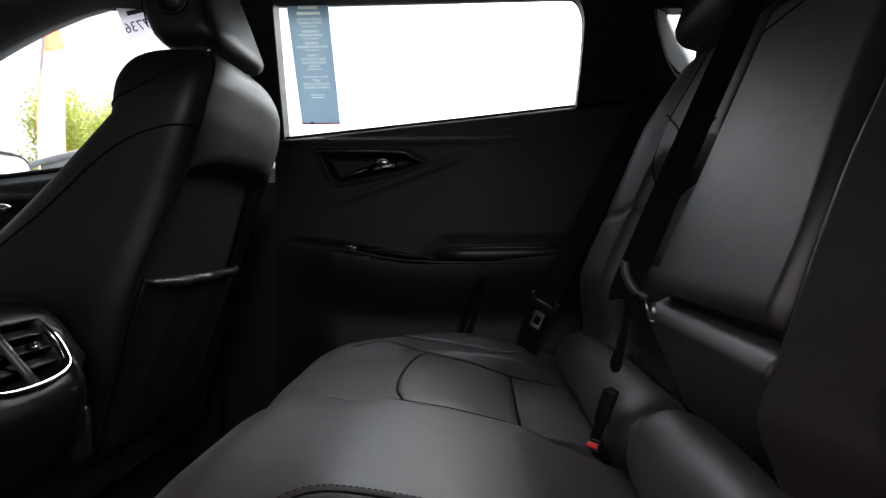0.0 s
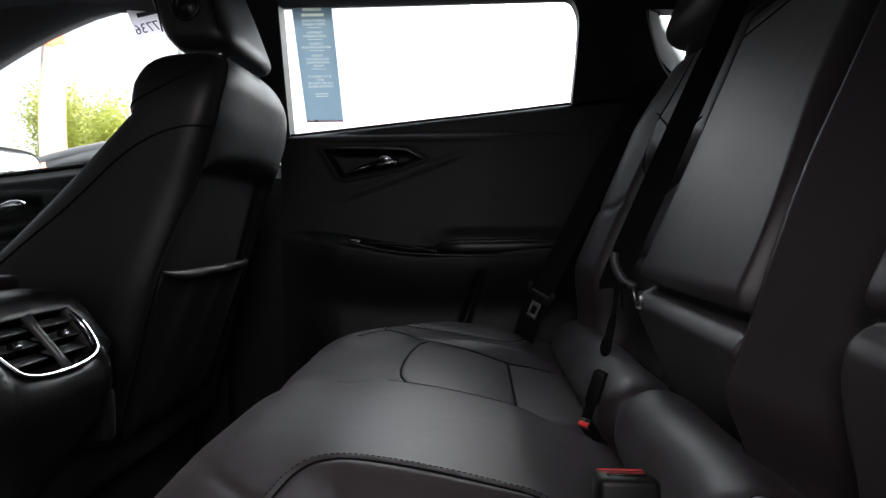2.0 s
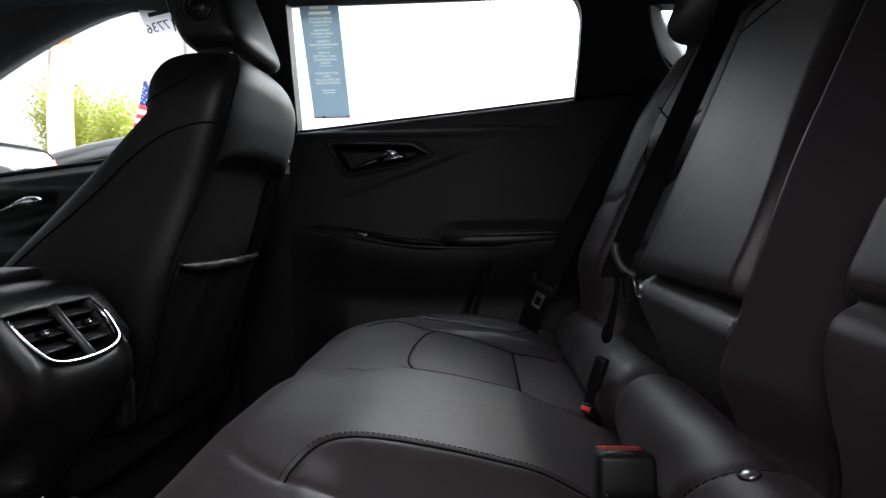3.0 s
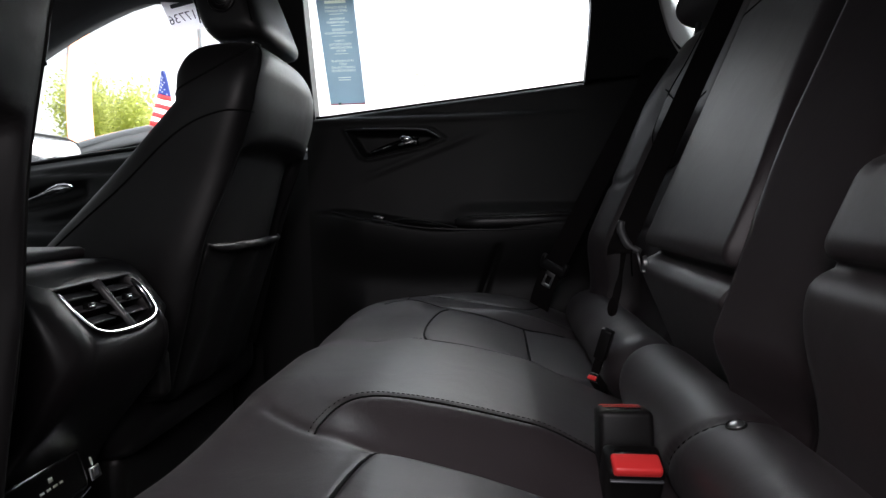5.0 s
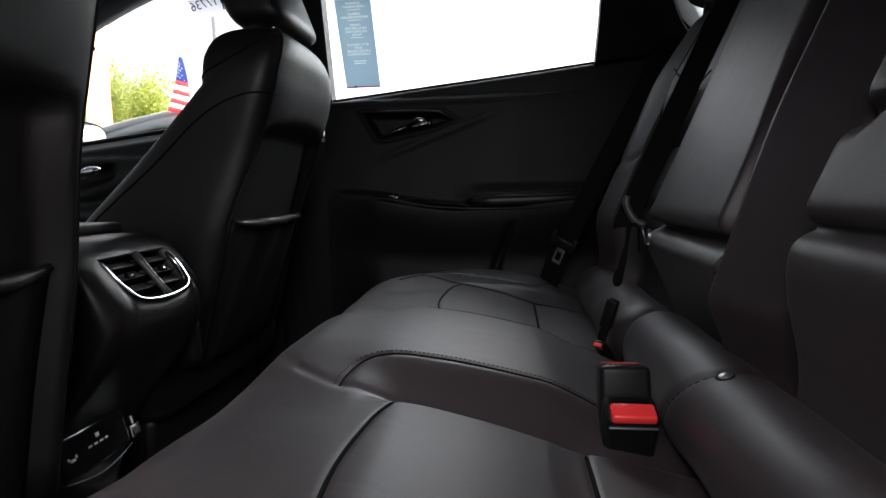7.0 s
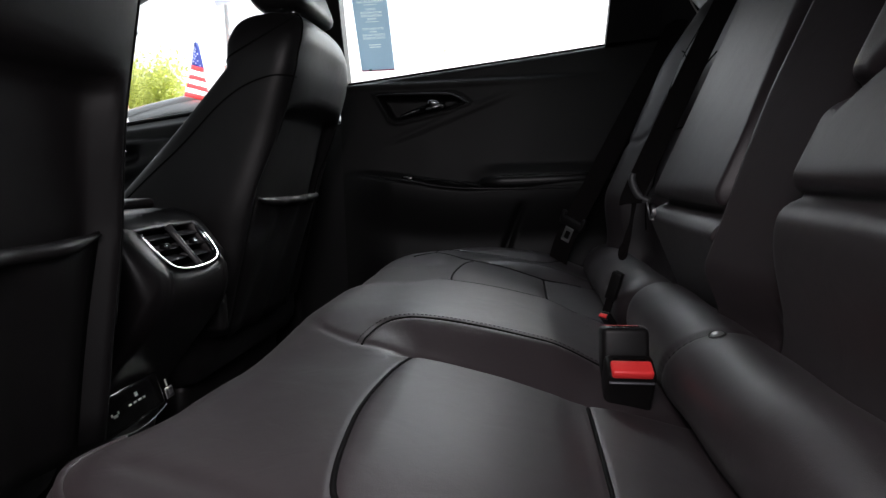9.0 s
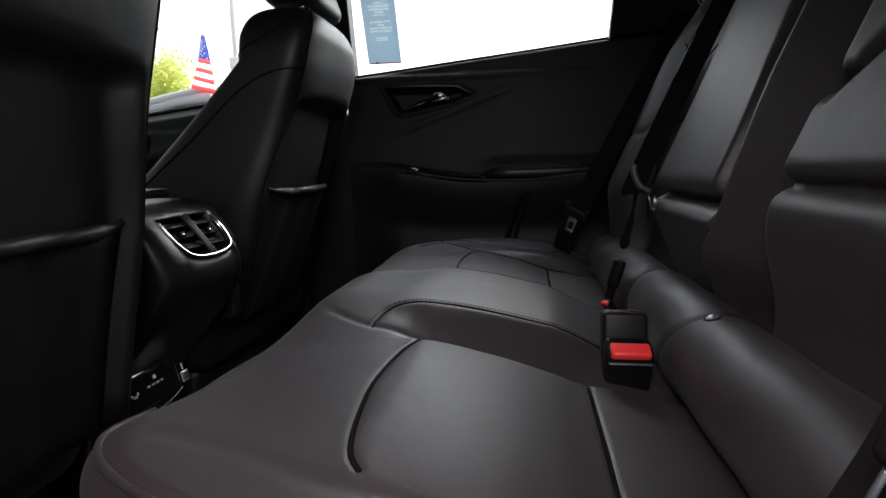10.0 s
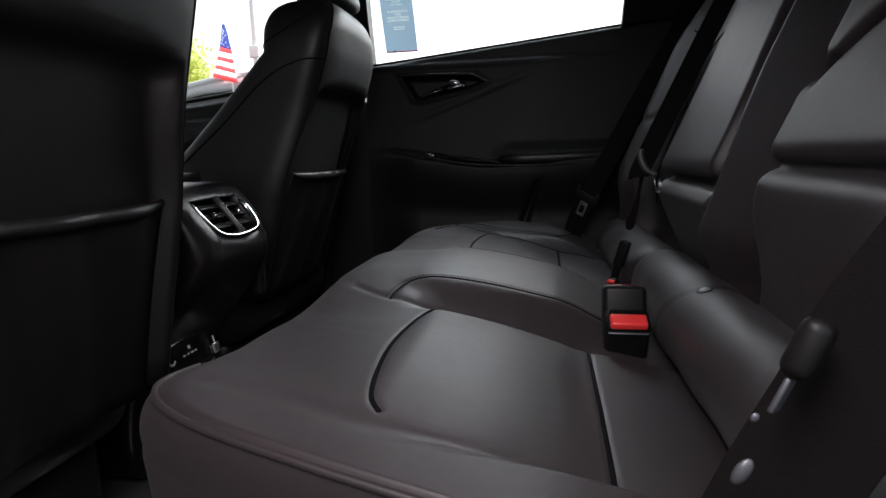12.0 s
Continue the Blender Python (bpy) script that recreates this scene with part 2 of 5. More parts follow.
tagged(part("floor", one_box((-1.9, -0.72, 0.22), (1.3, 0.72, 0.28)), CARPET, smooth=False), "black carpeted footwell floor", "floor", kind="structure")

# roof lining, curved
liner = surface(lambda u, v: (v, u, 1.43 - 0.07 * (u / 0.6) ** 4 - 0.10 * ramp(abs(v + 0.1), 0.6, 1.3) ** 2), steps(-0.6, 0.6, 21), steps(-1.1, 1.0, 21), (0, 0, 0.03))
tagged(part("ceiling", liner, LINER), "black cloth headliner", "ceiling", kind="structure")

tagged(part("rear_side_trim", one_box((0.395, 0.672, 0.45), (0.70, 0.735, 1.155), 0.012, 3), TRIM_SOFT), "black side trim beside the bench", "trim", kind="structure")
tagged(part("rear_side_trim", one_box((0.47, -0.735, 0.45), (0.70, -0.672, 1.155), 0.012, 3), TRIM_SOFT), "black side trim beside the bench", "trim", kind="structure")
# outer walls of the cabin, below the windows
tagged(part("wall_east", one_box((-1.9, 0.77, 0.2), (1.3, 0.80, 0.99)), TRIM, smooth=False), "black inner side of the car body", "wall", kind="structure")
bm = bmesh.new()
box(bm, (-1.9, -0.775, 0.2), (-0.62, -0.735, 0.99))
box(bm, (-0.62, -0.775, 0.2), (0.52, -0.70, 0.34), 0.01)
box(bm, (0.52, -0.775, 0.2), (1.3, -0.735, 1.1))
tagged(part("wall_west", bm, TRIM, smooth=False), "black inner side of the car body with an open doorway", "wall", kind="structure")
# unseen walls added outside the car to keep light off the seats
plain_box("shade_wall_side", (-5.0, -3.62, 0.0), (6.0, -3.50, 1.1), PLAIN)
# unseen slab where the open door would stand, added to block light from ahead
plain_box("shade_wall_door", (-0.66, -1.70, 0.30), (-0.58, -0.80, 1.40), TRIM)
plain_box("shade_wall_front", (-5.2, -12.0, 0.0), (-5.0, 1.1, 6.0), PLAIN)
plain_box("wall_south", (1.26, -0.735, 0.25), (1.3, 0.735, 1.06), TRIM)
plain_box("wall_north", (-1.9, -0.735, 0.25), (-1.86, 0.735, 0.98), TRIM)
tagged(part("parcel_shelf", one_box((0.44, -0.66, 1.06), (1.28, 0.66, 1.09), 0.01), TRIM_SOFT), "black cloth parcel shelf behind the rear seat", "shelf", kind="structure")
tagged(part("dashboard", one_box((-1.88, -0.70, 0.55), (-1.45, 0.70, 0.98), 0.08, 4), TRIM_SOFT), "black soft dashboard", "dashboard", kind="structure")


def lid(x):
    """Height of the top of the side openings."""
    d = max(0.0, -0.70 - x)
    return 1.352 + 0.020 * ramp(d, 0.0, 0.14) - 0.425 * d ** 1.5


# roof rails, pillars
for side, name in ((1, "roof_rail"), (-1, "roof_rail")):
    xs = steps(-1.35, 0.75, 36)
    bm = bmesh.new()
    rows = []
    for x in xs:
        z0 = lid(x)
        z1 = max(z0 + 0.06, 1.40 - 0.75 * max(0.0, -0.9 - x) ** 1.6)
        rows.append([(x, side * (side_y(z0) + 0.012), z0 - 0.004), (x, side * (side_y(z0) - 0.004), z0), (x, side * (side_y(z0) - 0.018), z0 + 0.012),
                     (x, side * (side_y(z0) - 0.028), z0 + 0.03), (x, side * (side_y(z1) - 0.05), z1 + 0.005)])
    sheet(bm, rows, (0, side * 0.045, 0.014))
    bmesh.ops.recalc_face_normals(bm, faces=bm.faces)
    tagged(part(name, bm, LINER), "black lining above the side windows", "trim", kind="structure")

pillar_b = [(-0.60, sill(-0.60) - 0.02), (-0.436, sill(-0.436) - 0.02), (-0.433, 1.10), (-0.427, 1.20), (-0.416, 1.37), (-0.56, 1.37)]
for side in (1, -1):
    tagged(part("pillar_trim", side_plate(pillar_b, side, 0.04, 0.012), TRIM_SOFT, smooth=False), "black trim of the middle pillar", "trim", kind="structure")

# rear pillar with its small quarter window
edge = [(p.x, p.y) for p in spline([(0.224, 1.145, 0), (0.224, 1.165, 0), (0.226, 1.22, 0), (0.226, 1.28, 0), (0.224, 1.312, 0), (0.213, 1.337, 0), (0.196, 1.348, 0), (0.15, 1.354, 0)], 24)] + [(0.15, 1.38)]
hole = [(p.x, p.y) for p in spline([(0.356, 1.375, 0), (0.366, 1.330, 0), (0.378, 1.28, 0), (0.405, 1.23, 0), (0.45, 1.195, 0)], 9)]
tagged(part("pillar_trim", side_plate(edge + hole + [(0.45, 1.150), (0.36, 1.158), (0.232, 1.150)], 1, 0.03, 0.01), TRIM_SOFT, smooth=False), "black trim of the rear pillar", "trim", kind="structure")
tagged(part("pillar_trim", side_plate([(0.45, 1.06), (0.45, 1.195), (0.62, 1.19), (0.66, 1.30), (0.60, 1.375), (0.85, 1.36), (1.1, 1.06)], 1, 0.03, 0.01), TRIM_SOFT, smooth=False), kind="structure")
bm = bmesh.new()
ring = spline([(0.370, 1.324, 0), (0.376, 1.305, 0), (0.386, 1.28, 0), (0.413, 1.23, 0), (0.46, 1.197, 0), (0.62, 1.19, 0)], 18)
rows = []
for p in ring:
    y = side_y(p.y)
    w = 0.6 + 0.6 * ramp(-p.y, -1.34, -1.22)
    rows.append([(p.x - 0.008, y - 0.010, p.y - 0.004), (p.x, y - 0.006, p.y), (p.x + 0.024 * w, y + 0.004, p.y + 0.012 * w), (p.x + 0.042 * w, y + 0.028, p.y + 0.026 * w)])
sheet(bm, rows, (0.004, 0.004, -0.006))
bmesh.ops.recalc_face_normals(bm, faces=bm.faces)
tagged(part("quarter_window_frame", bm, PALE), "pale grey frame of the small rear quarter window", "trim", kind="structure")
upper = [(0.350, 1.380), (0.356, 1.345), (0.372, 1.322), (0.42, 1.320), (0.52, 1.324), (0.66, 1.318), (0.66, 1.380)]
tagged(part("pillar_trim", side_plate(upper, 1, 0.036, 0.013), TRIM_SOFT, smooth=False), "black trim above the quarter window", "trim", kind="structure")
for side in (-1,):
    tagged(part("pillar_trim", side_plate([(0.45, 1.06), (0.40, 1.20), (0.36, 1.375), (0.85, 1.36), (1.1, 1.06)], side, 0.03, 0.01), TRIM_SOFT, smooth=False), kind="structure")


def window(name, outline, side, label):
    w = part(name, side_plate(outline, side, 0.004, -0.016), GLASS, smooth=False)
    w.visible_shadow = False
    return tagged(w, label, "window", kind="structure")


window("window_1", [(-0.46, sill(-0.46) - 0.02), (0.25, sill(0.25) - 0.02), (0.255, 1.38), (-0.45, 1.38)], 1, "clear rear door window with a warranty sticker")
window("window_2", [(-1.36, 1.0), (-0.58, sill(-0.58) - 0.02), (-0.54, 1.38), (-0.80, 1.37), (-1.0, 1.33), (-1.15, 1.27)], 1, "clear front door window with a stock tag")
window("window_3", [(0.40, 1.19), (0.64, 1.18), (0.64, 1.38), (0.34, 1.38)], 1, "small rear quarter window")
window("window_4", [(-1.36, 1.0), (-0.58, sill(-0.58) - 0.02), (-0.54, 1.38), (-0.80, 1.37), (-1.0, 1.33), (-1.15, 1.27)], -1, "clear front door window on the driver's side")
bm = surface(lambda u, v: (-1.78 + 0.75 * v, u * (0.66 - 0.12 * v), 0.97 + 0.39 * v), steps(-1, 1, 5), steps(0, 1, 3), (-0.003, 0, 0.004))
w = tagged(part("windshield", bm, GLASS), "clear windshield", "window", kind="structure")
w.visible_shadow = False
bm = surface(lambda u, v: (1.22 - 0.45 * v, u * (0.6 - 0.1 * v), 1.07 + 0.27 * v), steps(-1, 1, 5), steps(0, 1, 3), (0.003, 0, 0.004))
tagged(part("rear_window", bm, BLOCKING_GLASS), "rear window with glass darkened to keep light out", "window", kind="structure")


# ---- rear door ----
HANDLE = [(-0.352, 1.050), (-0.145, 1.046), (-0.118, 1.027), (-0.165, 1.010), (-0.300, 0.984), (-0.318, 0.990)]


def inside(px, pz, poly):
    """Signed distance to a convex outline, positive within (clockwise from its top left)."""
    best = 9.0
    for (ax, az), (bx, bz) in zip(poly, poly[1:] + poly[:1]):
        dx, dz = bx - ax, bz - az
        best = min(best, ((px - ax) * dz - (pz - az) * dx) / math.hypot(dx, dz))
    return best


def ledge(x):
    """Height of the armrest's edge along the door."""
    return 0.846 - 0.039 * ramp(x, -0.42, -0.09) + 0.020 * ramp(x, -0.04, 0.18)


def door_face(x, z):
    top = sill(x)
    y = 0.700
    y += 0.020 * ramp(z, top - 0.014, top) ** 2
    y += 0.006 * ramp(z, 1.078, 1.088) * (1 - ramp(x, 0.0, 0.28)) - 0.004 * math.exp(-((z - 1.076) / 0.008) ** 2) * (1 - ramp(x, -0.1, 0.2))
    y += 0.004 * ramp(z, 0.0, 1.0)
    # ridge that runs up to the rear below the handle
    zr = 0.930 + 0.36 * (x + 0.306)
    w = ramp(x, -0.36, -0.26) * (1 - ramp(x, -0.08, 0.05))
    y += w * (0.002 * (1 - ramp(z, zr - 0.008, zr + 0.004)) * ramp(z, zr - 0.12, zr - 0.01) - 0.0016 * math.exp(-((z - zr - 0.010) / 0.007) ** 2))
    # armrest: bulges inwards, with its upper face
    za = ledge(x)
    out = 0.062 * ramp(x, -0.47, -0.30) * (1 - 0.35 * ramp(x, 0.16, 0.34))
    y -= out * (1 - ramp(z, za - 0.006, za + 0.016)) * (0.35 + 0.65 * ramp(z, za - 0.17, za - 0.01))
    # padded rear rest above the ledge
    pad = ramp(x, -0.13, -0.02) * (1 - ramp(x, 0.20, 0.30))
    y -= 0.014 * pad * (1 - ramp(z, 0.838, 0.875)) * ramp(z, za - 0.01, za + 0.01)
    y += 0.004 * ramp(x, -0.09, 0.0) * math.exp(-((z - za - 0.002) / 0.005) ** 2)
    # lower panel and bin
    y -= 0.020 * (1 - ramp(z, 0.60, 0.70)) * ramp(x, -0.42, -0.30)
    y += 0.012 * math.exp(-((x - (0.02 - 0.35 * (0.76 - z))) / 0.010) ** 2) * ramp(z, 0.60, 0.65) * (1 - ramp(z, 0.74, 0.78))
    return y


def cut(x, z):
    """Depth of the handle's recess."""
    d = inside(x, z, HANDLE)
    return 0.030 * ramp(d, 0.0, 0.010) - 0.005 * math.exp(-((d + 0.004) / 0.004) ** 2)


door = base("door_1", "closed black rear passenger door with armrest and chrome handle", "car door", kind="structure", at=(0, 0, 0))
xs = steps(-0.455, 0.40, 190)
rows = []
for i in range(171):
    t = i / 170
    row = []
    for x in xs:
        z = 0.36 + t * (sill(min(x, 0.30)) - 0.36 - 0.01 * ramp(x, 0.33, 0.40))
        row.append((x, door_face(x, z) + cut(x, z) + 0.03 * ramp(x, 0.36, 0.40), z))
    rows.append(row)
bm = bmesh.new()
sheet(bm, rows)
bmesh.ops.recalc_face_normals(bm, faces=bm.faces)
part("door_panel", bm, TRIM_SOFT, door)
# handle in its recess: a flat lever that rises to a domed chrome end
bm = bmesh.new()
rows = []
for p, w in zip(spline([(-0.296, 0.712, 0.998), (-0.256, 0.702, 1.010), (-0.222, 0.695, 1.018), (-0.196, 0.692, 1.023), (-0.174, 0.695, 1.018)], 20), steps(0.0035, 0.0105, 20)):
    rows.append([p + Vector((0.3 * w * math.cos(a), 0.45 * w * math.sin(a), w * math.cos(a))) for a in steps(0, math.tau * 11 / 12, 12)])
lever = part("door_handle", loft(rows), GLOSS, door, "dark inner lever with a bright chrome end")
bm = bmesh.new()
bmesh.ops.create_uvsphere(bm, u_segments=20, v_segments=12, radius=1, matrix=Matrix.LocRotScale((-0.2025, 0.688, 1.0265), Euler((0.3, 0.15, 0)), (0.0160, 0.0070, 0.0082)))
part("handle_cap", bm, CHROME, lever, "polished chrome end of the lever")
bm = bmesh.new()
tube(bm, spline([(-0.222, 0.689, 1.012), (-0.200, 0.687, 1.016), (-0.178, 0.689, 1.020)], 8), [0.001, 0.0022, 0.003, 0.0032, 0.0032, 0.003, 0.002, 0.001], 8)
part("handle_lip", bm, STEEL, lever, "thin bright lip under the chrome end")
bm = bmesh.new()
tube(bm, [(-0.296, 0.7075, 0.9965), (-0.270, 0.700, 1.0035), (-0.240, 0.6945, 1.012)], 0.0012, 6)
part("lever_edge", bm, STEEL, lever, "thin bright edge of the lever")
bm = bmesh.new()
tube(bm, spline([(-0.356, 0.694, 1.050), (-0.33, 0.690, 1.0515), (-0.24, 0.689, 1.0505), (-0.165, 0.690, 1.0475), (-0.145, 0.691, 1.042), (-0.118, 0.694, 1.0265)], 30), [0.0012 + 0.0022 * math.sin(math.pi * i / 29) ** 0.5 for i in range(30)], 8)
part("bezel_edge", bm, CONSOLE, door, "rounded upper edge of the handle recess")
bm = bmesh.new()
tube(bm, spline([(-0.354, 0.697, 1.048), (-0.336, 0.697, 1.016), (-0.318, 0.697, 0.990), (-0.300, 0.697, 0.984), (-0.23, 0.697, 0.997), (-0.165, 0.697, 1.010), (-0.122, 0.697, 1.025)], 36), 0.0020, 8)
part("bezel_edge", bm, TRIM_SOFT, door)
# window switch, pull cup and padded rear rest on the armrest
part("window_switch", one_box((-0.282, 0.640, 0.829), (-0.252, 0.664, 0.8415), 0.003), GLOSS, door, "small window switch")
bm = bmesh.new()
tube(bm, [(-0.276, 0.641, 0.8405), (-0.260, 0.641, 0.8395)], 0.0016, 6)
part("switch_edge", bm, STEEL, door, "bright front edge of the switch")
bm = bmesh.new()
sheet(bm, [[(-0.215, 0.645, 0.828), (-0.15, 0.643, 0.820), (-0.080, 0.643, 0.812)], [(-0.212, 0.676, 0.832), (-0.15, 0.676, 0.823), (-0.084, 0.676, 0.814)]], (0, 0, 0.003))
bmesh.ops.recalc_face_normals(bm, faces=bm.faces)
part("pull_cup", bm, DARK, door, "dark pull cup of the armrest")
bm = bmesh.new()
tube(bm, spline([(-0.230, 0.641, 0.832), (-0.19, 0.640, 0.8325), (-0.15, 0.639, 0.829), (-0.11, 0.639, 0.820), (-0.075, 0.640, 0.811)], 20), 0.0022, 8)
part("cup_rim", bm, TRIM_SOFT, door, "raised rim of the pull cup")
rows = []
for i, p in enumerate(spline([(-0.085, 0.668, 0.822), (-0.03, 0.662, 0.823), (0.05, 0.660, 0.824), (0.13, 0.661, 0.826), (0.22, 0.670, 0.828)], 30)):
    w = 0.35 + 0.65 * min(1.0, i / 7) ** 0.6
    rows.append([p + Vector((0, -0.020 * w * power(math.cos(a), 0.8), 0.0175 * w * power(math.sin(a), 0.8))) for a in steps(0, math.tau * 19 / 20, 20)])
part("armrest_pad", loft(rows), CONSOLE, door, "padded rear part of the armrest")
bm = bmesh.new()
tube(bm, spline([(-0.38, 0.644, 0.852), (-0.318, 0.640, 0.838), (-0.268, 0.638, 0.831), (-0.169, 0.637, 0.813), (-0.046, 0.637, 0.806), (0.06, 0.640, 0.806), (0.16, 0.644, 0.806)], 40), [0.0008 + 0.0022 * math.sin(math.pi * i / 39) ** 0.5 for i in range(40)], 8)
part("armrest_edge", bm, CONSOLE, door, "rounded edge along the armrest")
bm = bmesh.new()
tube(bm, [(x, door_face(x, sill(x) - 0.004) + 0.002, sill(x) - 0.001) for x in steps(-0.455, 0.245, 12)], 0.003, 8)
part("window_seal", bm, WEB, door, "rubber seal along the window")
door_shell = part("door_shell", one_box((-0.46, 0.745, 0.30), (0.40, 0.765, 1.06)), TRIM, door)

# front passenger door
fdoor = base("door_2", "closed black front passenger door", "car door", kind="structure")
bm = surface(lambda x, t: (x, 0.700 + 0.03 * ramp(t, 0.96, 1.0) - 0.05 * (1 - ramp(0.36 + t * (sill(x) - 0.36), 0.80, 0.84)) + 0.025 * ramp(0.36 + t * (sill(x) - 0.36), 0.955, 0.965) + 0.03 * math.exp(-((0.36 + t * (sill(x) - 0.36) - 0.905 - 0.2 * (x + 1.15)) / 0.022) ** 4) * ramp(-x, 1.04, 1.08) - 0.012 * math.exp(-((0.36 + t * (sill(x) - 0.36) - 0.90 - 0.3 * (x + 1.0)) / 0.02) ** 2), 0.36 + t * (sill(x) - 0.36)), steps(-1.45, -0.57, 60), steps(0, 1, 90))
part("door_panel", bm, TRIM_SOFT, fdoor)
bm = bmesh.new()
tube(bm, spline([(-1.21, 0.690, 0.893), (-1.16, 0.682, 0.905), (-1.11, 0.678, 0.920), (-1.075, 0.684, 0.928)], 12), [0.005, 0.006, 0.007, 0.008, 0.010, 0.012, 0.014, 0.015, 0.015, 0.013, 0.009, 0.003], 10)
part("door_handle", bm, CHROME, fdoor, "chrome inner lever")
bm = bmesh.new()
tube(bm, [(x, 0.722, sill(x) - 0.001) for x in steps(-1.45, -0.58, 12)], 0.006, 8)
part("window_seal", bm, DARK, fdoor)
fdoor2 = base("door_3", "closed black driver's door", "car door", kind="structure")
bm = surface(lambda x, t: (x, -0.70 - 0.03 * ramp(t, 0.96, 1.0), 0.36 + t * (sill(x) - 0.36)), steps(-1.45, -0.60, 20), steps(0, 1, 40))
part("door_panel", bm, TRIM_SOFT, fdoor2)


# ---- rear bench ----
def front_x(y):
    """Front edge of the cushion: rounded back at the outer corners."""
    middle = 0.024 * (1 - ramp(abs(y), 0.08, 0.30))
    if y < 0:
        return min(0.09, -0.312 + 0.74 * max(0.0, (-y - 0.372) / 0.225) ** 2.8) + middle
    return -0.312 + 0.215 * max(0.0, (y - 0.37) / 0.225) ** 2.3 + middle


ARC = flat([(-0.092, -0.168), (-0.108, -0.22), (-0.116, -0.30), (-0.110, -0.37), (-0.100, -0.42), (-0.088, -0.440)], 20)
REAR = flat([(0.080, -0.168), (0.079, -0.28), (0.077, -0.40), (0.076, -0.450)], 12)
SPLIT = flat([(-0.262, -0.075), (-0.225, -0.118), (-0.193, -0.142), (-0.150, -0.163), (-0.092, -0.168), (0.0, -0.168), (0.080, -0.168), (0.12, -0.166)], 30)
OUTER = flat([(-0.241, -0.410), (-0.178, -0.430), (-0.110, -0.455), (-0.05, -0.462), (0.05, -0.466), (0.14, -0.468)], 20)
HUMP = flat([(-0.158, -0.160), (-0.156, -0.146), (-0.146, -0.119), (-0.120, -0.108), (-0.051, -0.108), (0.029, -0.107), (0.080, -0.107), (0.115, -0.110)], 28)
RSPLIT = flat([(-0.185, 0.168), (-0.155, 0.150), (-0.09, 0.120), (-0.02, 0.119), (0.061, 0.120), (0.10, 0.120)], 20)
FAR_ARC = flat([(-0.086, 0.172), (-0.104, 0.215), (-0.110, 0.277), (-0.107, 0.345), (-0.098, 0.410), (-0.086, 0.452)], 18)
FAR_EDGE = flat([(-0.215, 0.440), (-0.172, 0.476), (-0.132, 0.480), (-0.09, 0.465), (-0.02, 0.461), (0.04, 0.457), (0.10, 0.456), (0.145, 0.456)], 24)
FAR_REAR = flat([(0.066, 0.455), (0.064, 0.30), (0.063, 0.20), (0.062, 0.122)], 10)
FAR_OUTER = flat([(-0.172, 0.478), (-0.170, 0.512), (-0.135, 0.536), (-0.05, 0.528), (0.03, 0.515), (0.075, 0.520), (0.110, 0.555), (0.125, 0.575)], 24)
SEAMS = [ARC, REAR, HUMP, RSPLIT, FAR_ARC, FAR_EDGE, FAR_REAR, FAR_OUTER]
BOLD = [REAR, ARC, FAR_ARC, FAR_EDGE, FAR_REAR]
CUT_SEAMS = [HUMP, RSPLIT, FAR_OUTER]
DEEP_SEAMS = [ARC, REAR, FAR_ARC, FAR_EDGE, FAR_REAR]
SOFT_SEAMS = [OUTER]


def profile(points):
    """A smooth height along the car, through a few points."""
    fine = spline([(x, z, 0) for x, z in points], 160)
    xs, zs = [p.x for p in fine], [p.y for p in fine]
    return lambda x: float(np.interp(x, xs, zs))


hump_z = profile([(-0.32, 0.679), (-0.20, 0.680), (-0.12, 0.679), (-0.05, 0.672), (0.03, 0.655), (0.06, 0.646), (0.11, 0.622), (0.20, 0.585)])
insert_z = profile([(-0.32, 0.654), (-0.20, 0.656), (-0.10, 0.654), (-0.02, 0.638), (0.04, 0.620), (0.075, 0.609), (0.12, 0.602), (0.20, 0.582)])
outer_z = profile([(-0.32, 0.652), (-0.17, 0.656), (-0.11, 0.656), (0.01, 0.648), (0.07, 0.638), (0.11, 0.626), (0.20, 0.590)])


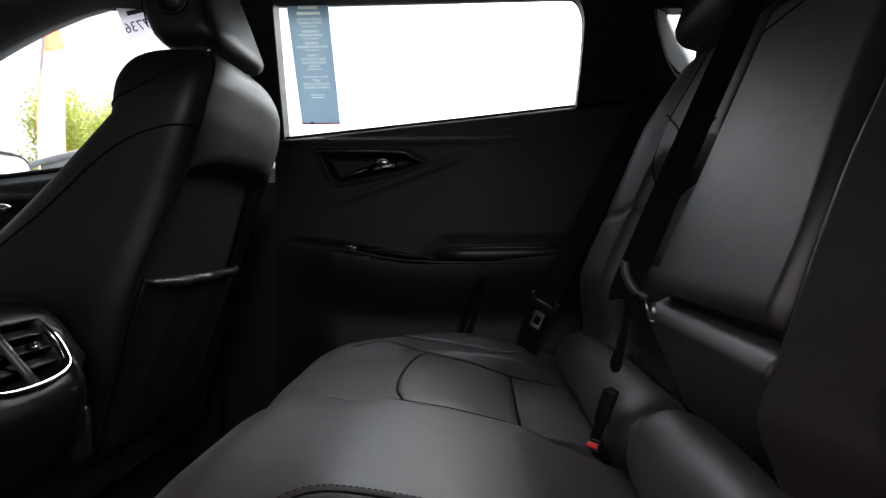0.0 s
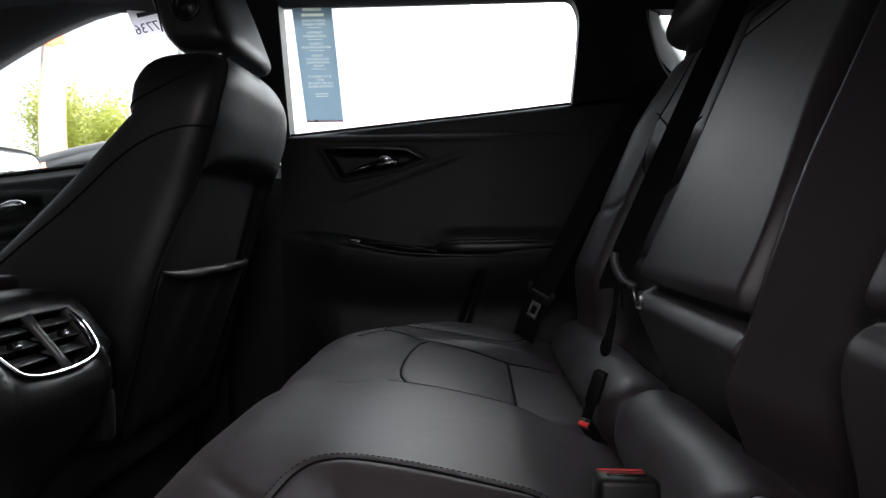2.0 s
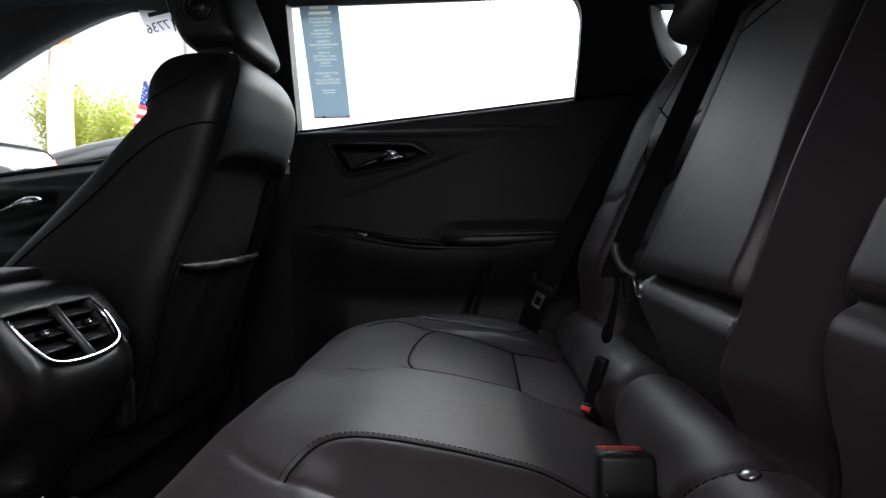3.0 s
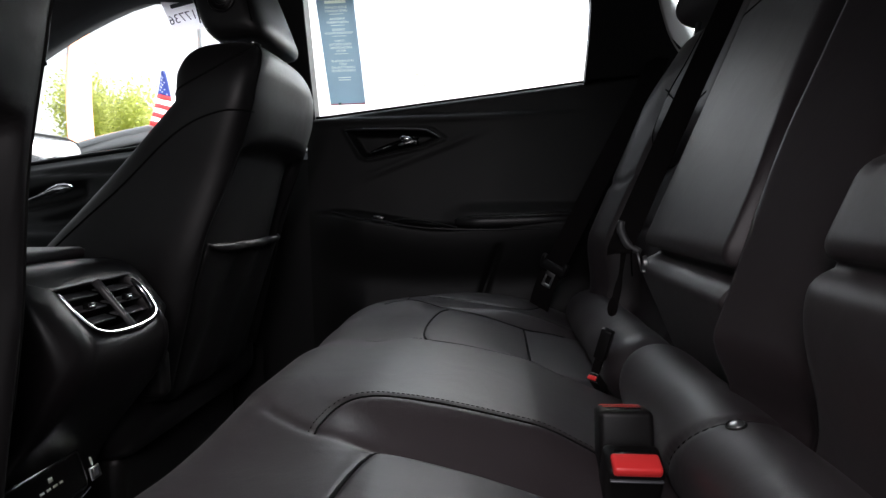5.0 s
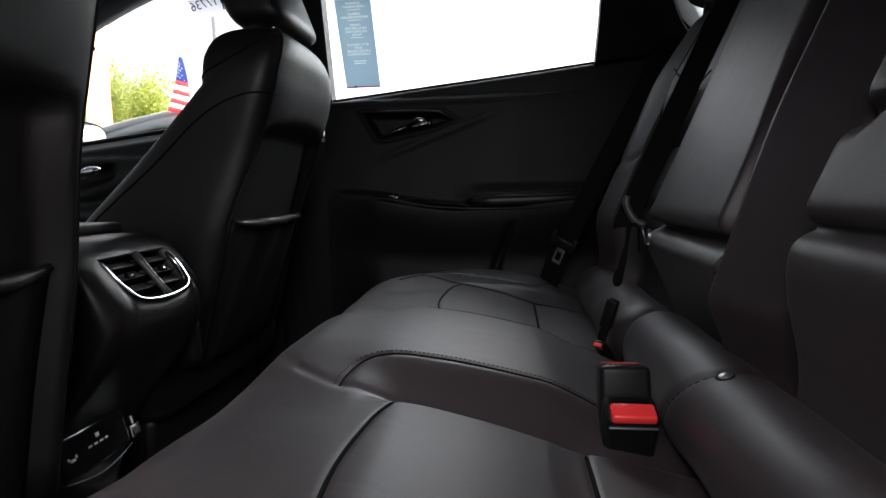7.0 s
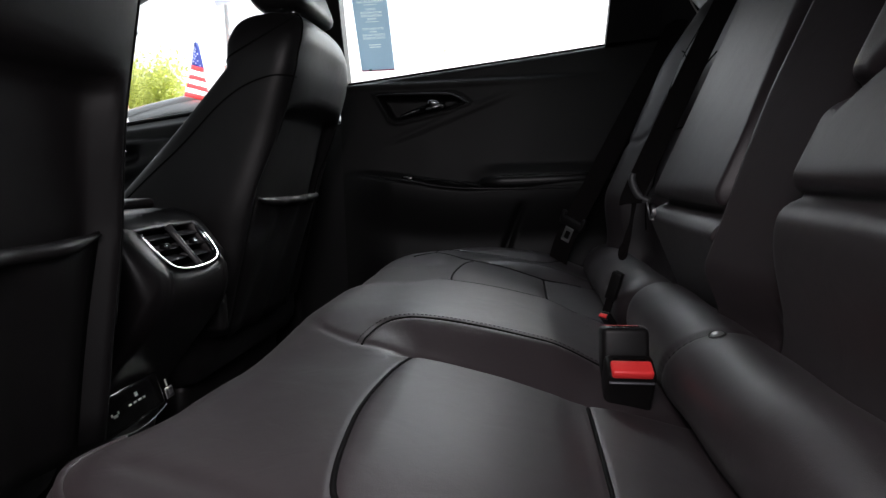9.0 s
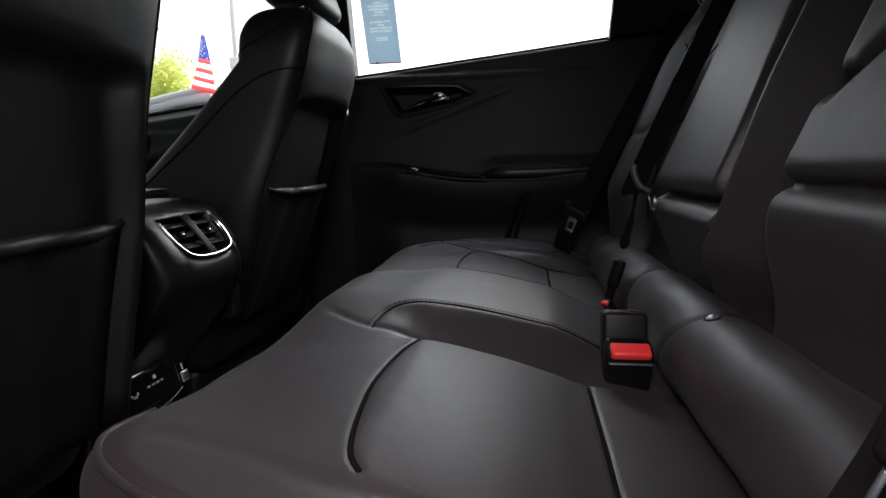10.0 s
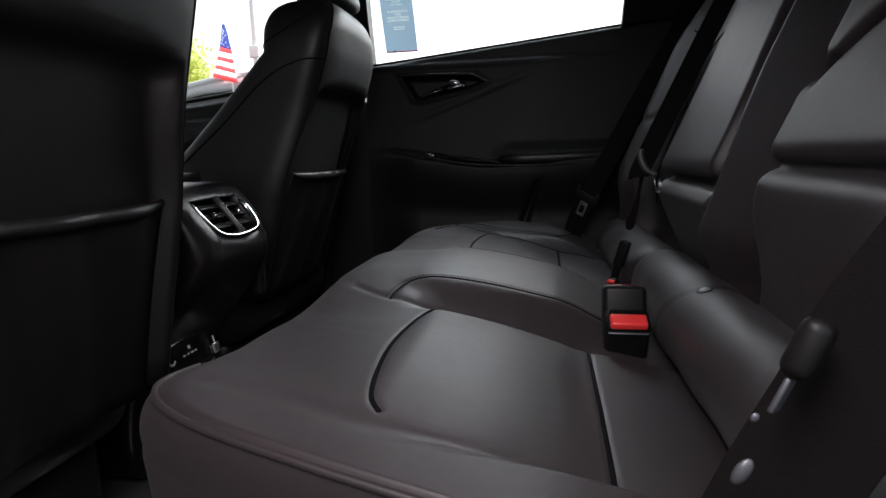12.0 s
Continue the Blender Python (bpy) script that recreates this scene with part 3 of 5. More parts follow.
def cushion_top(x, y):
    a = abs(y)
    # the front bolster: high in the middle, level towards the sides
    bump = ramp(a, 0.10, 0.15) * (1 - ramp(a, 0.16, 0.22)) if y < 0 else 0.0
    front = 0.655 + 0.024 * (1 - ramp(a, 0.05, 0.225)) + (0.003 if y < 0 else 0.014) * ramp(a, 0.36, 0.47)
    # behind it: the hump, the sunk inserts and the raised outer bolsters
    low = insert_z(x)
    low += 0.005 * max(0.0, 1 - ((a - 0.31) / 0.145) ** 4) * ramp(x, -0.125, -0.085) * (1 - 0.5 * ramp(x, 0.04, 0.068))
    rim = 0.108 if y < 0 else 0.119
    high = hump_z(x) + 0.003 * (1 - min(1.0, a / rim) ** 2)
    fall = min(1.0, max(0.0, (a - rim) / (0.166 - rim)))
    z = high + (low - 0.009 - high) * (0.7 * fall + 0.3 * ramp(fall, 0.0, 1.0))
    z += 0.009 * ramp(a, 0.164, 0.188)
    z += (outer_z(x) - low) * ramp(a, 0.452, 0.486)
    z += (front - z) * (1 - ramp(x, -0.175 + 0.03 * bump, -0.10 + 0.01 * bump))
    if y < 0:
        z -= 0.06 * ramp(a, 0.55, 0.61)
    else:
        z += 0.014 * ramp(a, 0.50, 0.57) * ramp(x, -0.2, -0.1) - 0.06 * ramp(a, 0.585, 0.64)
    # the crease beside the hump runs out to the front edge
    if y < 0:
        z -= groove(x, y, [SPLIT], 0.002, 0.006)
    z -= groove(x, y, CUT_SEAMS, 0.0018, 0.0030) + groove(x, y, DEEP_SEAMS, 0.0018, 0.0030) + groove(x, y, SOFT_SEAMS, 0.0016, 0.010)
    return z


def cushion_point(y, s):
    """s: 0 at the foot of the front face, 1 where it turns flat, then on to the rear edge at 2."""
    fx = front_x(y)
    r = 0.075 - 0.035 * ramp(-y, 0.30, 0.42)
    if s <= 0.5:
        return (fx + 0.03 * (1 - s * 2), y, 0.36 + (cushion_top(fx + r, y) - r - 0.36) * s * 2)
    if s <= 1.0:
        a = (s - 0.5) * math.pi
        return (fx + r * (1 - math.cos(a)) ** 1.0, y, cushion_top(fx + r * (1 - math.cos(a)), y) - r * (1 - math.sin(a)))
    x = fx + r + (0.20 - fx - r) * (s - 1)
    return (x, y, cushion_top(x, y))


bench = base("rear_bench_seat", "black leather rear bench seat with raised middle and sewn inserts", "car seat", at=(0, 0, 0.28))


def under(ob, parent):
    """Keeps a part where it was built when its thing stands elsewhere."""
    ob.matrix_parent_inverse = Matrix.Translation(parent.location).inverted()
    return ob


ys = steps(-0.635, 0.635, 540)
ss = steps(0, 0.5, 8) + steps(0.52, 1.0, 16) + steps(1.006, 2.0, 180)
under(part("cushion", surface(lambda y, s: cushion_point(y, s), ys, ss, (0, 0, -0.02)), LEATHER, bench), bench)
bm = one_box((-0.26, -0.58, 0.27), (0.25, 0.58, 0.55), 0.02)
under(part("seat_base", bm, DARK, bench), bench)


def seam_on(lines, lift=0.0004, r=0.0011):
    bm = bmesh.new()
    for line in lines:
        pts = [(x, y, cushion_top(x, y) + lift) for x, y in line]
        tube(bm, pts, r, 5)
    return bm


bm = bmesh.new()
tube(bm, [Vector(cushion_point(y, 0.82)) + Vector((-0.0005, 0, 0.0003)) for y in steps(-0.545, -0.36, 80)], 0.0030, 8)
under(part("front_piping", bm, LEATHER, bench, "piping along the front edge"), bench)
edge = flat([(0.080, -0.168), (-0.02, -0.168), (-0.090, -0.168)], 10)
under(part("seam", seam_on([edge], 0.0, 0.0012), THREAD, bench, "sewn seam in black thread"), bench)
for line in SEAMS:
    under(part("seam", seam_on([line], 0.0003, 0.0022 if line in BOLD else 0.0013), THREAD, bench, "sewn seam in black thread"), bench)


def stitches(line, fn, off, every=0.005, long=0.0030, r=0.00032):
    """Small stitches beside a seam."""
    bm = bmesh.new()
    run, k = 0.0, 0.0
    for (ax, ay), (bx, by) in zip(line, line[1:]):
        d = math.hypot(bx - ax, by - ay)
        ux, uy = (bx - ax) / d, (by - ay) / d
        while k < run + d:
            s = k - run
            p = (ax + ux * s - uy * off, ay + uy * s + ux * off)
            q = (p[0] + ux * long, p[1] + uy * long)
            tube(bm, [fn(*p), fn(*q)], r, 4)
            k += every
        run += d
    return bm


def on_top(x, y):
    return (x, y, cushion_top(x, y) + 0.0004)


for line, off in ((HUMP, 0.006), (RSPLIT, -0.006)):
    tagged(under(part("stitching", stitches(line, on_top, off), THREAD, bench, "row of fine stitches"), bench), kind="stuff")


# backrests
def lean(z):
    return 0.212 + 0.42 * (z - 0.75)


def pillow(y, z, y0, y1, z0, z1, puff, edge=0.03):
    """How far a sewn pad swells between its edges."""
    d = min(y - y0, y1 - y, z - z0, z1 - z)
    if d <= 0:
        return 0.0
    t = min(1.0, d / edge)
    return puff * math.sqrt(max(0.0, 1 - (1 - t) ** 2))


def back_panel(fn, y0, y1, z0, z1, ny, nz, deep=0.06):
    return surface(lambda y, z: (fn(y, z), y, z), steps(y0, y1, ny), steps(z0, z1, nz), (deep, 0, -0.02))


def middle_back(y, z):
    x = lean(z) + 0.014
    x -= pillow(y, z, -0.110, 0.202, 0.797, 1.16, 0.027, 0.028)
    x -= pillow(y, z, -0.106, 0.198, 0.60, 0.787, 0.014, 0.024)
    x += 0.026 * ramp(-y, 0.078 - 0.036 * ramp(z, 0.84, 1.04), 0.093) * ramp(z, 0.78, 0.81) + 0.85 * max(0.0, 0.768 - z)
    x += 0.010 * math.exp(-((z - 0.792) / 0.006) ** 2)
    return x


under(part("backrest", back_panel(middle_back, -0.091, 0.203, 0.655, 1.165, 130, 170), LEATHER, bench, "folding middle backrest with an armrest panel"), bench)


def arch(a):
    """Height of the upper crease of an insert: an arch across it."""
    return 0.958 - 0.046 * min(1.2, ((a - 0.355) / 0.115) ** 2)


def swell(d, puff, edge):
    t = min(1.0, max(0.0, d) / edge)
    return puff * math.sqrt(max(0.0, 1 - (1 - t) ** 2))


def outer_back(y, z, left=True):
    """The driver's side backrest; the other is much like its mirror image."""
    a = -y
    cut_in = 0.190 if left else 0.238
    insert = 0.018 + (0.065 if left else 0.055) * (1 - ramp(z, 0.66, 0.81))
    side = min(a - cut_in - 0.004, 0.46 - a)
    flank = swell(side, 1.0, 0.022)
    puff = 0.022 if left else 0.012
    insert -= flank * swell(min(z - 0.820, arch(a) - 0.004 - z), puff, 0.020)
    insert -= flank * swell(0.813 - z, puff * 0.8, 0.016)
    insert -= flank * swell(min(z - arch(a) - 0.006, 1.21 - z), puff * 0.8, 0.022)
    insert += 0.004 * math.exp(-((z - arch(a)) / 0.008) ** 2)
    if not left:
        insert += 0.055 * (1 - ramp(z, 0.92, 1.03)) * flank
    # inner bolster: proud at its inner edge, falling away towards the insert
    if left:
        inner = 0.006 - 0.021 * ramp(z, 0.70, 0.95) + 0.036 * (a - 0.09) / 0.085 + 0.034 * (1 - ramp(a, 0.083, 0.095))
    else:
        inner = 0.022 - 0.052 * ramp(z, 0.70, 1.0) ** 0.8 + 0.050 * (a - 0.112) / 0.12
    x = lean(z) + inner + (insert - inner) * ramp(a, cut_in - 0.006, cut_in + 0.008) + 0.008 * math.exp(-((a - cut_in) / 0.007) ** 2)
    x += 0.045 * (1 - ramp(z, 0.665, 0.745)) * (1 - ramp(a, cut_in - 0.02, cut_in + 0.02))
    x -= 0.045 * math.exp(-((a - 0.52) / 0.065) ** 2) * (1 - 0.6 * ramp(z, 1.05, 1.2))
    x += 0.05 * ramp(a, 0.56, 0.615)
    return x + 0.05 * ramp(z, 1.16, 1.23) ** 2


under(part("backrest", back_panel(outer_back, -0.615, -0.083, 0.64, 1.23, 190, 150), LEATHER, bench), bench)
under(part("backrest", back_panel(lambda y, z: outer_back(-y, z, False), 0.206, 0.615, 0.64, 1.23, 100, 130), LEATHER, bench), bench)


for s in (-1, 1):
    bm = bmesh.new()
    line = spline([(0.438, 1.215, 0), (0.446, 1.12, 0), (0.462, 1.04, 0), (0.455, 0.95, 0), (0.448, 0.84, 0), (0.45, 0.72, 0)], 40)
    tube(bm, [(outer_back(-p.x, p.y, s < 0) - 0.0004, s * p.x, p.y) for p in line], 0.0014, 6)
    under(part("seam", bm, THREAD, bench, "sewn seam in black thread"), bench)
    bm = bmesh.new()
    tube(bm, [(outer_back(-y, arch(y), s < 0) - 0.0004, s * y, arch(y)) for y in steps(0.19 if s < 0 else 0.245, 0.455, 30)], 0.0014, 6)
    under(part("seam", bm, THREAD, bench, "sewn seam in black thread"), bench)


bm = bmesh.new()
tube(bm, [(middle_back(y, z) - 0.0003, y, z) for y, z in zip(steps(0.196, -0.02, 24), [1.118 + 0.020 * k / 23 for k in range(24)])], 0.0014, 6)
under(part("seam", bm, THREAD, bench, "sewn seam in black thread"), bench)
bm = bmesh.new()
line = spline([(0.475, 1.080, 0), (0.43, 1.055, 0), (0.39, 1.025, 0), (0.356, 1.007, 0), (0.318, 1.018, 0), (0.27, 1.035, 0)], 24)
tube(bm, [(outer_back(-p.x, p.y, False) - 0.0004, p.x, p.y) for p in line], 0.0015, 6)
under(part("seam", bm, THREAD, bench, "sewn seam in black thread"), bench)


def roll(y, t, y0, y1, zc, r):
    """A padded roll along the foot of the backrest, in profile from the crease to its back, with rounded ends."""
    a = radians(-60 + 230 * t)
    end = min(1.0, (y - y0) / 0.045, (y1 - y) / 0.045)
    r *= 0.40 + 0.60 * math.sqrt(max(0.0, 1 - (1 - max(0.0, end)) ** 2))
    bow = -0.127 - 0.035 * math.sin(a)
    r -= 0.004 * math.exp(-((y - bow) / 0.005) ** 2) + 0.0018 * math.sin(y * 31 + 2 * a) * math.sin(y * 13)
    return (0.218 - r * math.cos(a) * 0.95, y, zc + r * math.sin(a))


under(part("lower_roll", surface(lambda y, t: roll(y, t, -0.61, 0.108, 0.628, 0.056), steps(-0.61, 0.108, 190), steps(0, 1, 30)), LEATHER, bench, "padded roll along the foot of the backrest"), bench)
under(part("lower_roll", surface(lambda y, t: roll(y, t, 0.118, 0.60, 0.622, 0.056), steps(0.118, 0.60, 100), steps(0, 1, 28)), LEATHER, bench, "padded roll along the foot of the backrest"), bench)


def roll_seam(t):
    a = radians(-60 + 230 * t)
    return Vector(roll(-0.127 - 0.035 * math.sin(a), t, -0.61, 0.135, 0.628, 0.0562))


bm = bmesh.new()
tube(bm, [roll_seam(t) for t in steps(0.12, 0.75, 24)], 0.0011, 5)
under(part("seam", bm, THREAD, bench, "sewn seam in black thread"), bench)
bm = bmesh.new()
for t in steps(0.14, 0.72, 22):
    p, q = roll_seam(t), roll_seam(t + 0.011)
    tube(bm, [p + Vector((0, -0.007, 0)), q + Vector((0, -0.007, 0))], 0.0007, 4)
tagged(under(part("stitching", bm, THREAD, bench, "row of fine stitches"), bench), kind="stuff")
bm = bmesh.new()
bmesh.ops.create_uvsphere(bm, u_segments=16, v_segments=8, radius=1, matrix=Matrix.LocRotScale((0.203, -0.174, 0.6815), Euler((0, -0.3, 0)), (0.0066, 0.0072, 0.0030)))
snap = under(part("snap_button", bm, STEEL, bench, "round metal snap button"), bench)
bm = bmesh.new()
tube(bm, [Vector((0.203, -0.174, 0.6808)) + Euler((0, -0.3, 0)).to_matrix() @ Vector((0.0074 * math.cos(a), 0.0080 * math.sin(a), 0.001)) for a in steps(0, math.tau * 27 / 28, 28)], 0.0012, 6, True)
part("snap_ring", bm, DARK, snap, "dark ring round the snap")
bm = bmesh.new()
bmesh.ops.create_uvsphere(bm, u_segments=16, v_segments=8, radius=1, matrix=Matrix.LocRotScale((0.203, 0.26, 0.662), Euler((0, -0.3, 0)), (0.0065, 0.0075, 0.003)))
under(part("snap_button", bm, DULL, bench, "round metal snap button"), bench)


def head_rest(name, at, size, tilt, label, group):
    """A padded head rest on two steel posts; built round its own foot."""
    h = base(name, label, "head rest", group, at=at)
    sx, sy, sz = size
    bm = one_box((-sx / 2, -sy / 2, 0.03), (sx / 2, sy / 2, 0.03 + sz), min(size) * 0.28, 5, Matrix.Rotation(radians(tilt), 4, "Y"))
    part("pad", bm, LEATHER, h)
    for y in (-0.06, 0.06):
        bm = bmesh.new()
        tube(bm, [(-0.02, y, -0.06), (0, y, 0.06)], 0.006, 10)
        part("post", bm, STEEL, h, "steel post")
    return h


head_rest("head_rest", (0.425, 0.47, 1.185), (0.13, 0.24, 0.18), 20, "black leather rear head rest on the bench", "rear head rests")
head_rest("head_rest", (0.425, -0.42, 1.185), (0.13, 0.24, 0.18), 20, "black leather rear head rest on the bench", "rear head rests")


# ---- front seats ----
def seat_size(z):
    """Half width, middle and half depth of the front backrest at one height."""
    half = 0.205 - 0.02 * ramp(z, 0.75, 0.95)
    half = half * math.sqrt(max(0.02, 1 - max(0.0, (z - 1.01) / 0.150) ** 2.6))
    rear = -0.355 - 0.30 * max(0.0, 1.03 - z) + 0.20 * min(0.06, max(0.0, z - 1.03))
    front = -0.500 - 1.06 * max(0.0, 1.035 - z) + 0.22 * max(0.0, z - 1.09)
    front = max(front, -0.80)
    mid, deep = (rear + front) / 2, max(0.02, (rear - front) / 2)
    deep *= math.sqrt(max(0.05, 1 - max(0.0, (z - 1.09) / 0.070) ** 4))
    return half, mid, deep


def seat_back_ring(z, n=72, square=4.8):
    """Outline of the front backrest at one height, anticlockwise from its middle at the rear; y is across, 0 its middle."""
    half, mid, deep = seat_size(z)
    out = []
    for i in range(n):
        a = i / n * math.tau
        c, s = math.cos(a), math.sin(a)
        e = 2 / (square - 0.6 * ramp(z, 1.05, 1.14))
        x = mid + deep * math.copysign(abs(c) ** e, c)
        y = half * math.copysign(abs(s) ** e, s)
        # hollow front between the bolsters, and the sunk panel on the back
        if c < 0:
            x += 0.55 * deep * (1 - ramp(abs(y), half * 0.45, half * 0.9)) * (1 - ramp(z, 0.95, 1.10)) * min(1.0, -c * 2)
        else:
            wide = 0.148 + 0.022 * (1 - ramp(z, 0.80, 0.96))
            sunk = (1 - ramp(abs(y), wide - 0.012, wide + 0.010)) * (1 - ramp(z, 0.955, 0.990 - 0.02 * (y / 0.14) ** 2))
            x -= 0.036 * sunk * min(1.0, c * 2)
        out.append(Vector((x, y, z)))
    return out


def ring_at(z, u, n=72, square=4.8):
    """A point on the backrest's skin: u of a turn from the middle of the rear."""
    r = seat_back_ring(z, n, square)
    k = (u % 1.0) * n
    i = int(k)
    return r[i % n].lerp(r[(i + 1) % n], k - i)


def side_point(z, f, s, square=4.8):
    """A point on the skin's side, f of the way from its middle to the rear (1) or the front (-1)."""
    half, mid, deep = seat_size(z)
    p = square - 0.6 * ramp(z, 1.05, 1.14)
    return Vector((mid + deep * f, s * half * (1 - abs(f) ** p) ** (1 / p), z))


def front_seat(at, label, inner):
    seat = base("front_seat", label, "car seat", "front seats", at=at)
    o = Vector((0, 0, 0.28))
    square = 8.0 if inner > 0 else 4.8
    zs = [0.56, 0.6, 0.65, 0.7] + steps(0.73, 1.10, 40) + steps(1.105, 1.1585, 16)

    def upright(z):
        """The driver's backrest stands a little more upright."""
        return 0.09 * max(0.0, 1.03 - z) if inner > 0 else 0.0

    def skin(p):
        """The shoulders round off more on the outer side."""
        half, mid, deep = seat_size(p.z)
        back = 0.018 * ramp(-inner * p.y, 0.0, 0.19) ** 1.5 * ramp((p.x - mid) / deep, 0.2, 0.5)
        return Vector((p.x - back + upright(p.z), p.y + inner * (0.6 if inner < 0 else 1.0) * (0.185 - min(0.185, half)), min(p.z, 1.05 + (p.z - 1.05) * 0.76) - o.z))

    rings = [[skin(p) for p in seat_back_ring(z, 72, square)] for z in zs]
    part("backrest", loft(rings), SEAT_SHADED, seat)

    def seam(ctrl, name="seam", r=0.0017):
        bm = bmesh.new()
        pts = []
        for p in spline([(z, u, 0) for z, u in ctrl], 40):
            q = ring_at(p.x, p.y, 72, square)
            pts.append(skin(q))
        tube(bm, pts, r, 6)
        part(name, bm, THREAD, seat, "sewn seam in black thread")

    def side_seam(ctrl, s):
        bm = bmesh.new()
        pts = [skin(side_point(p.x, p.y, s, square)) for p in spline([(z, f, 0) for z, f in ctrl], 60)]
        tube(bm, pts, 0.0016, 6)
        part("seam", bm, THREAD, seat, "sewn seam in black thread")

    for s in (-1, 1):
        seam([(1.152, 0.112 * s), (1.12, 0.122 * s), (1.07, 0.125 * s), (1.013, 0.123 * s), (0.95, 0.120 * s), (0.85, 0.118 * s), (0.70, 0.118 * s)])
        side_seam([(1.016, 0.90), (1.014, 0.45), (0.998, -0.02), (0.964, -0.30), (0.896, -0.47), (0.842, -0.60), (0.74, -0.75)], s)
        side_seam([(1.142, 0.82), (1.118, 0.5), (1.088, 0.05), (1.060, -0.45), (1.042, -0.90)], s)
    # map pocket: a slack pouch with an elastic upper hem
    bm = bmesh.new()
    rows = []
    for v in steps(0, 1, 12):
        z = 0.55 + 0.255 * v
        row = []
        for u in steps(-1, 1, 25):
            y = inner * (0.0275 + 0.1375 * u)
            sag = 0.002 * math.cos(u * 1.57) * v
            x = -0.355 - 0.30 * (1.03 - z) + upright(z) - 0.032 + 0.014 * v * (1 - 0.35 * abs(u)) ** 0.6 + 0.004 * math.sin(9 * u + 3 * v)
            row.append((x, y, z + 0.006 * abs(u) ** 6 * v - sag - o.z))
        rows.append(row)
    sheet(bm, rows, (-0.004, 0, 0))
    bmesh.ops.recalc_face_normals(bm, faces=bm.faces)
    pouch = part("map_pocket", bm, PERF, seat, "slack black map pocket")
    bm = bmesh.new()
    tube(bm, [Vector(p) + Vector((0.001, 0, -0.004)) for p in rows[-1]], [0.0012 + 0.0070 * min(1.0, math.sin(math.pi * i / 24) * 2.2) ** 0.7 for i in range(25)], 12)
    part("hem", bm, PERF, pouch, "rolled elastic hem")
    part("recliner_cover", one_box((-0.545, inner * 0.208 - 0.012, 0.575 - o.z), (-0.500, inner * 0.208 + 0.012, 0.650 - o.z), 0.010, 3), DARK, seat, "black plastic cover of the recliner")
    # cushion and base
    bm = one_box((-1.18, -0.24, 0.46 - o.z), (-0.55, 0.24, 0.62 - o.z), 0.06, 4)
    part("cushion", bm, SEAT_SHADED, seat)
    bm = one_box((-1.10, -0.20, 0.32 - o.z), (-0.60, 0.20, 0.47 - o.z), 0.02)
    part("seat_base", bm, DARK, seat)
    for y in (-0.19, 0.19):
        part("seat_rail", one_box((-1.15, y - 0.018, 0.28 - o.z), (-0.50, y + 0.018, 0.325 - o.z), 0.005), STEEL, seat, "steel floor rail")
    return seat


def front_head_rest(at, label):
    h = base("head_rest", label, "head rest", "front head rests", at=at)
    bm = bmesh.new()
    rings = []
    for t in [0.0, 0.006, 0.02, 0.05, 0.09] + steps(0.14, 0.86, 12) + [0.91, 0.95, 0.98, 0.994, 1.0]:
        d = min(t, 1 - t) * 0.2
        r = math.sqrt(max(0.0, 1 - (1 - min(1.0, d / 0.026)) ** 2))
        hy = 0.103 - 0.026 * (1 - r) - 0.014 * ramp(t, 0.4, 1.0)
        back, fore = 0.063 - 0.075 * t - 0.022 * (1 - r), -0.053 - 0.080 * t + 0.022 * (1 - r)
        ring = []
        for i in range(64):
            a = i / 64 * math.tau
            c, s = math.cos(a), math.sin(a)
            e = 2 / 4.2
            ring.append(((back + fore) / 2 + (back - fore) / 2 * math.copysign(abs(c) ** e, c), hy * math.copysign(abs(s) ** e, s), 0.2 * t))
        rings.append(ring)
    bm = loft(rings)
    pad = part("pad", bm, SEAT_SHADED, h)
    bm = bmesh.new()
    for rad in (0.0215, 0.0135):
        tube(bm, [(-0.012 + rad * math.cos(a), -0.1050, 0.060 + rad * math.sin(a)) for a in steps(0, math.tau * 31 / 32, 32)], 0.0023, 8, True)
    bmesh.ops.create_cone(bm, segments=24, radius1=0.0215, radius2=0.0205, depth=0.012, cap_ends=True, matrix=pose(-0.012, -0.0995, 0.060, 90))
    part("adjust_button", bm, CONSOLE, h, "round black adjuster button on the side")
    for x0, x1 in ((-0.050, -0.085), (0.038, 0.008)):
        bm = bmesh.new()
        tube(bm, [(x0 + (x1 - x0) * t, -0.1027 + 0.013 * ramp(t, 0.4, 1.0), 0.022 + 0.15 * t) for t in steps(0, 1, 16)], 0.0012, 6)
        part("seam", bm, THREAD, h, "sewn seam in black thread")
    for y in (-0.06, 0.06):
        bm = bmesh.new()
        tube(bm, [(0.022, y, -0.05), (0.018, y, 0.06)], 0.0055, 12)
        part("post", bm, CHROME, h, "chrome post")
        bm = bmesh.new()
        tube(bm, [(0.022, y, -0.03), (0.022, y, -0.004)], 0.011, 14)
        part("collar", bm, DARK, h)
    return h


front_seat((0.0, 0.362, 0.28), "black leather front passenger seat with a map pocket", -1)
front_seat((-0.012, -0.352, 0.258), "black leather driver's seat with a map pocket", 1)
front_head_rest((-0.424, 0.3605, 1.151), "black leather head rest on the front passenger seat")
front_head_rest((-0.432, -0.360, 1.121), "black leather head rest on the driver's seat")

# ---- centre console ----
console = base("center_console", "black centre console with chrome-rimmed rear air vents", "console", at=(0, 0, 0.28))


def face_x(z):
    """The console's rear face, leaning forwards to its top."""
    return -0.455 - 0.74 * max(0.0, z - 0.715) - (0.165 * (1 - math.exp(-((0.70 - z) / 0.16) ** 2)) if z < 0.70 else 0.0)


MID = 0.014
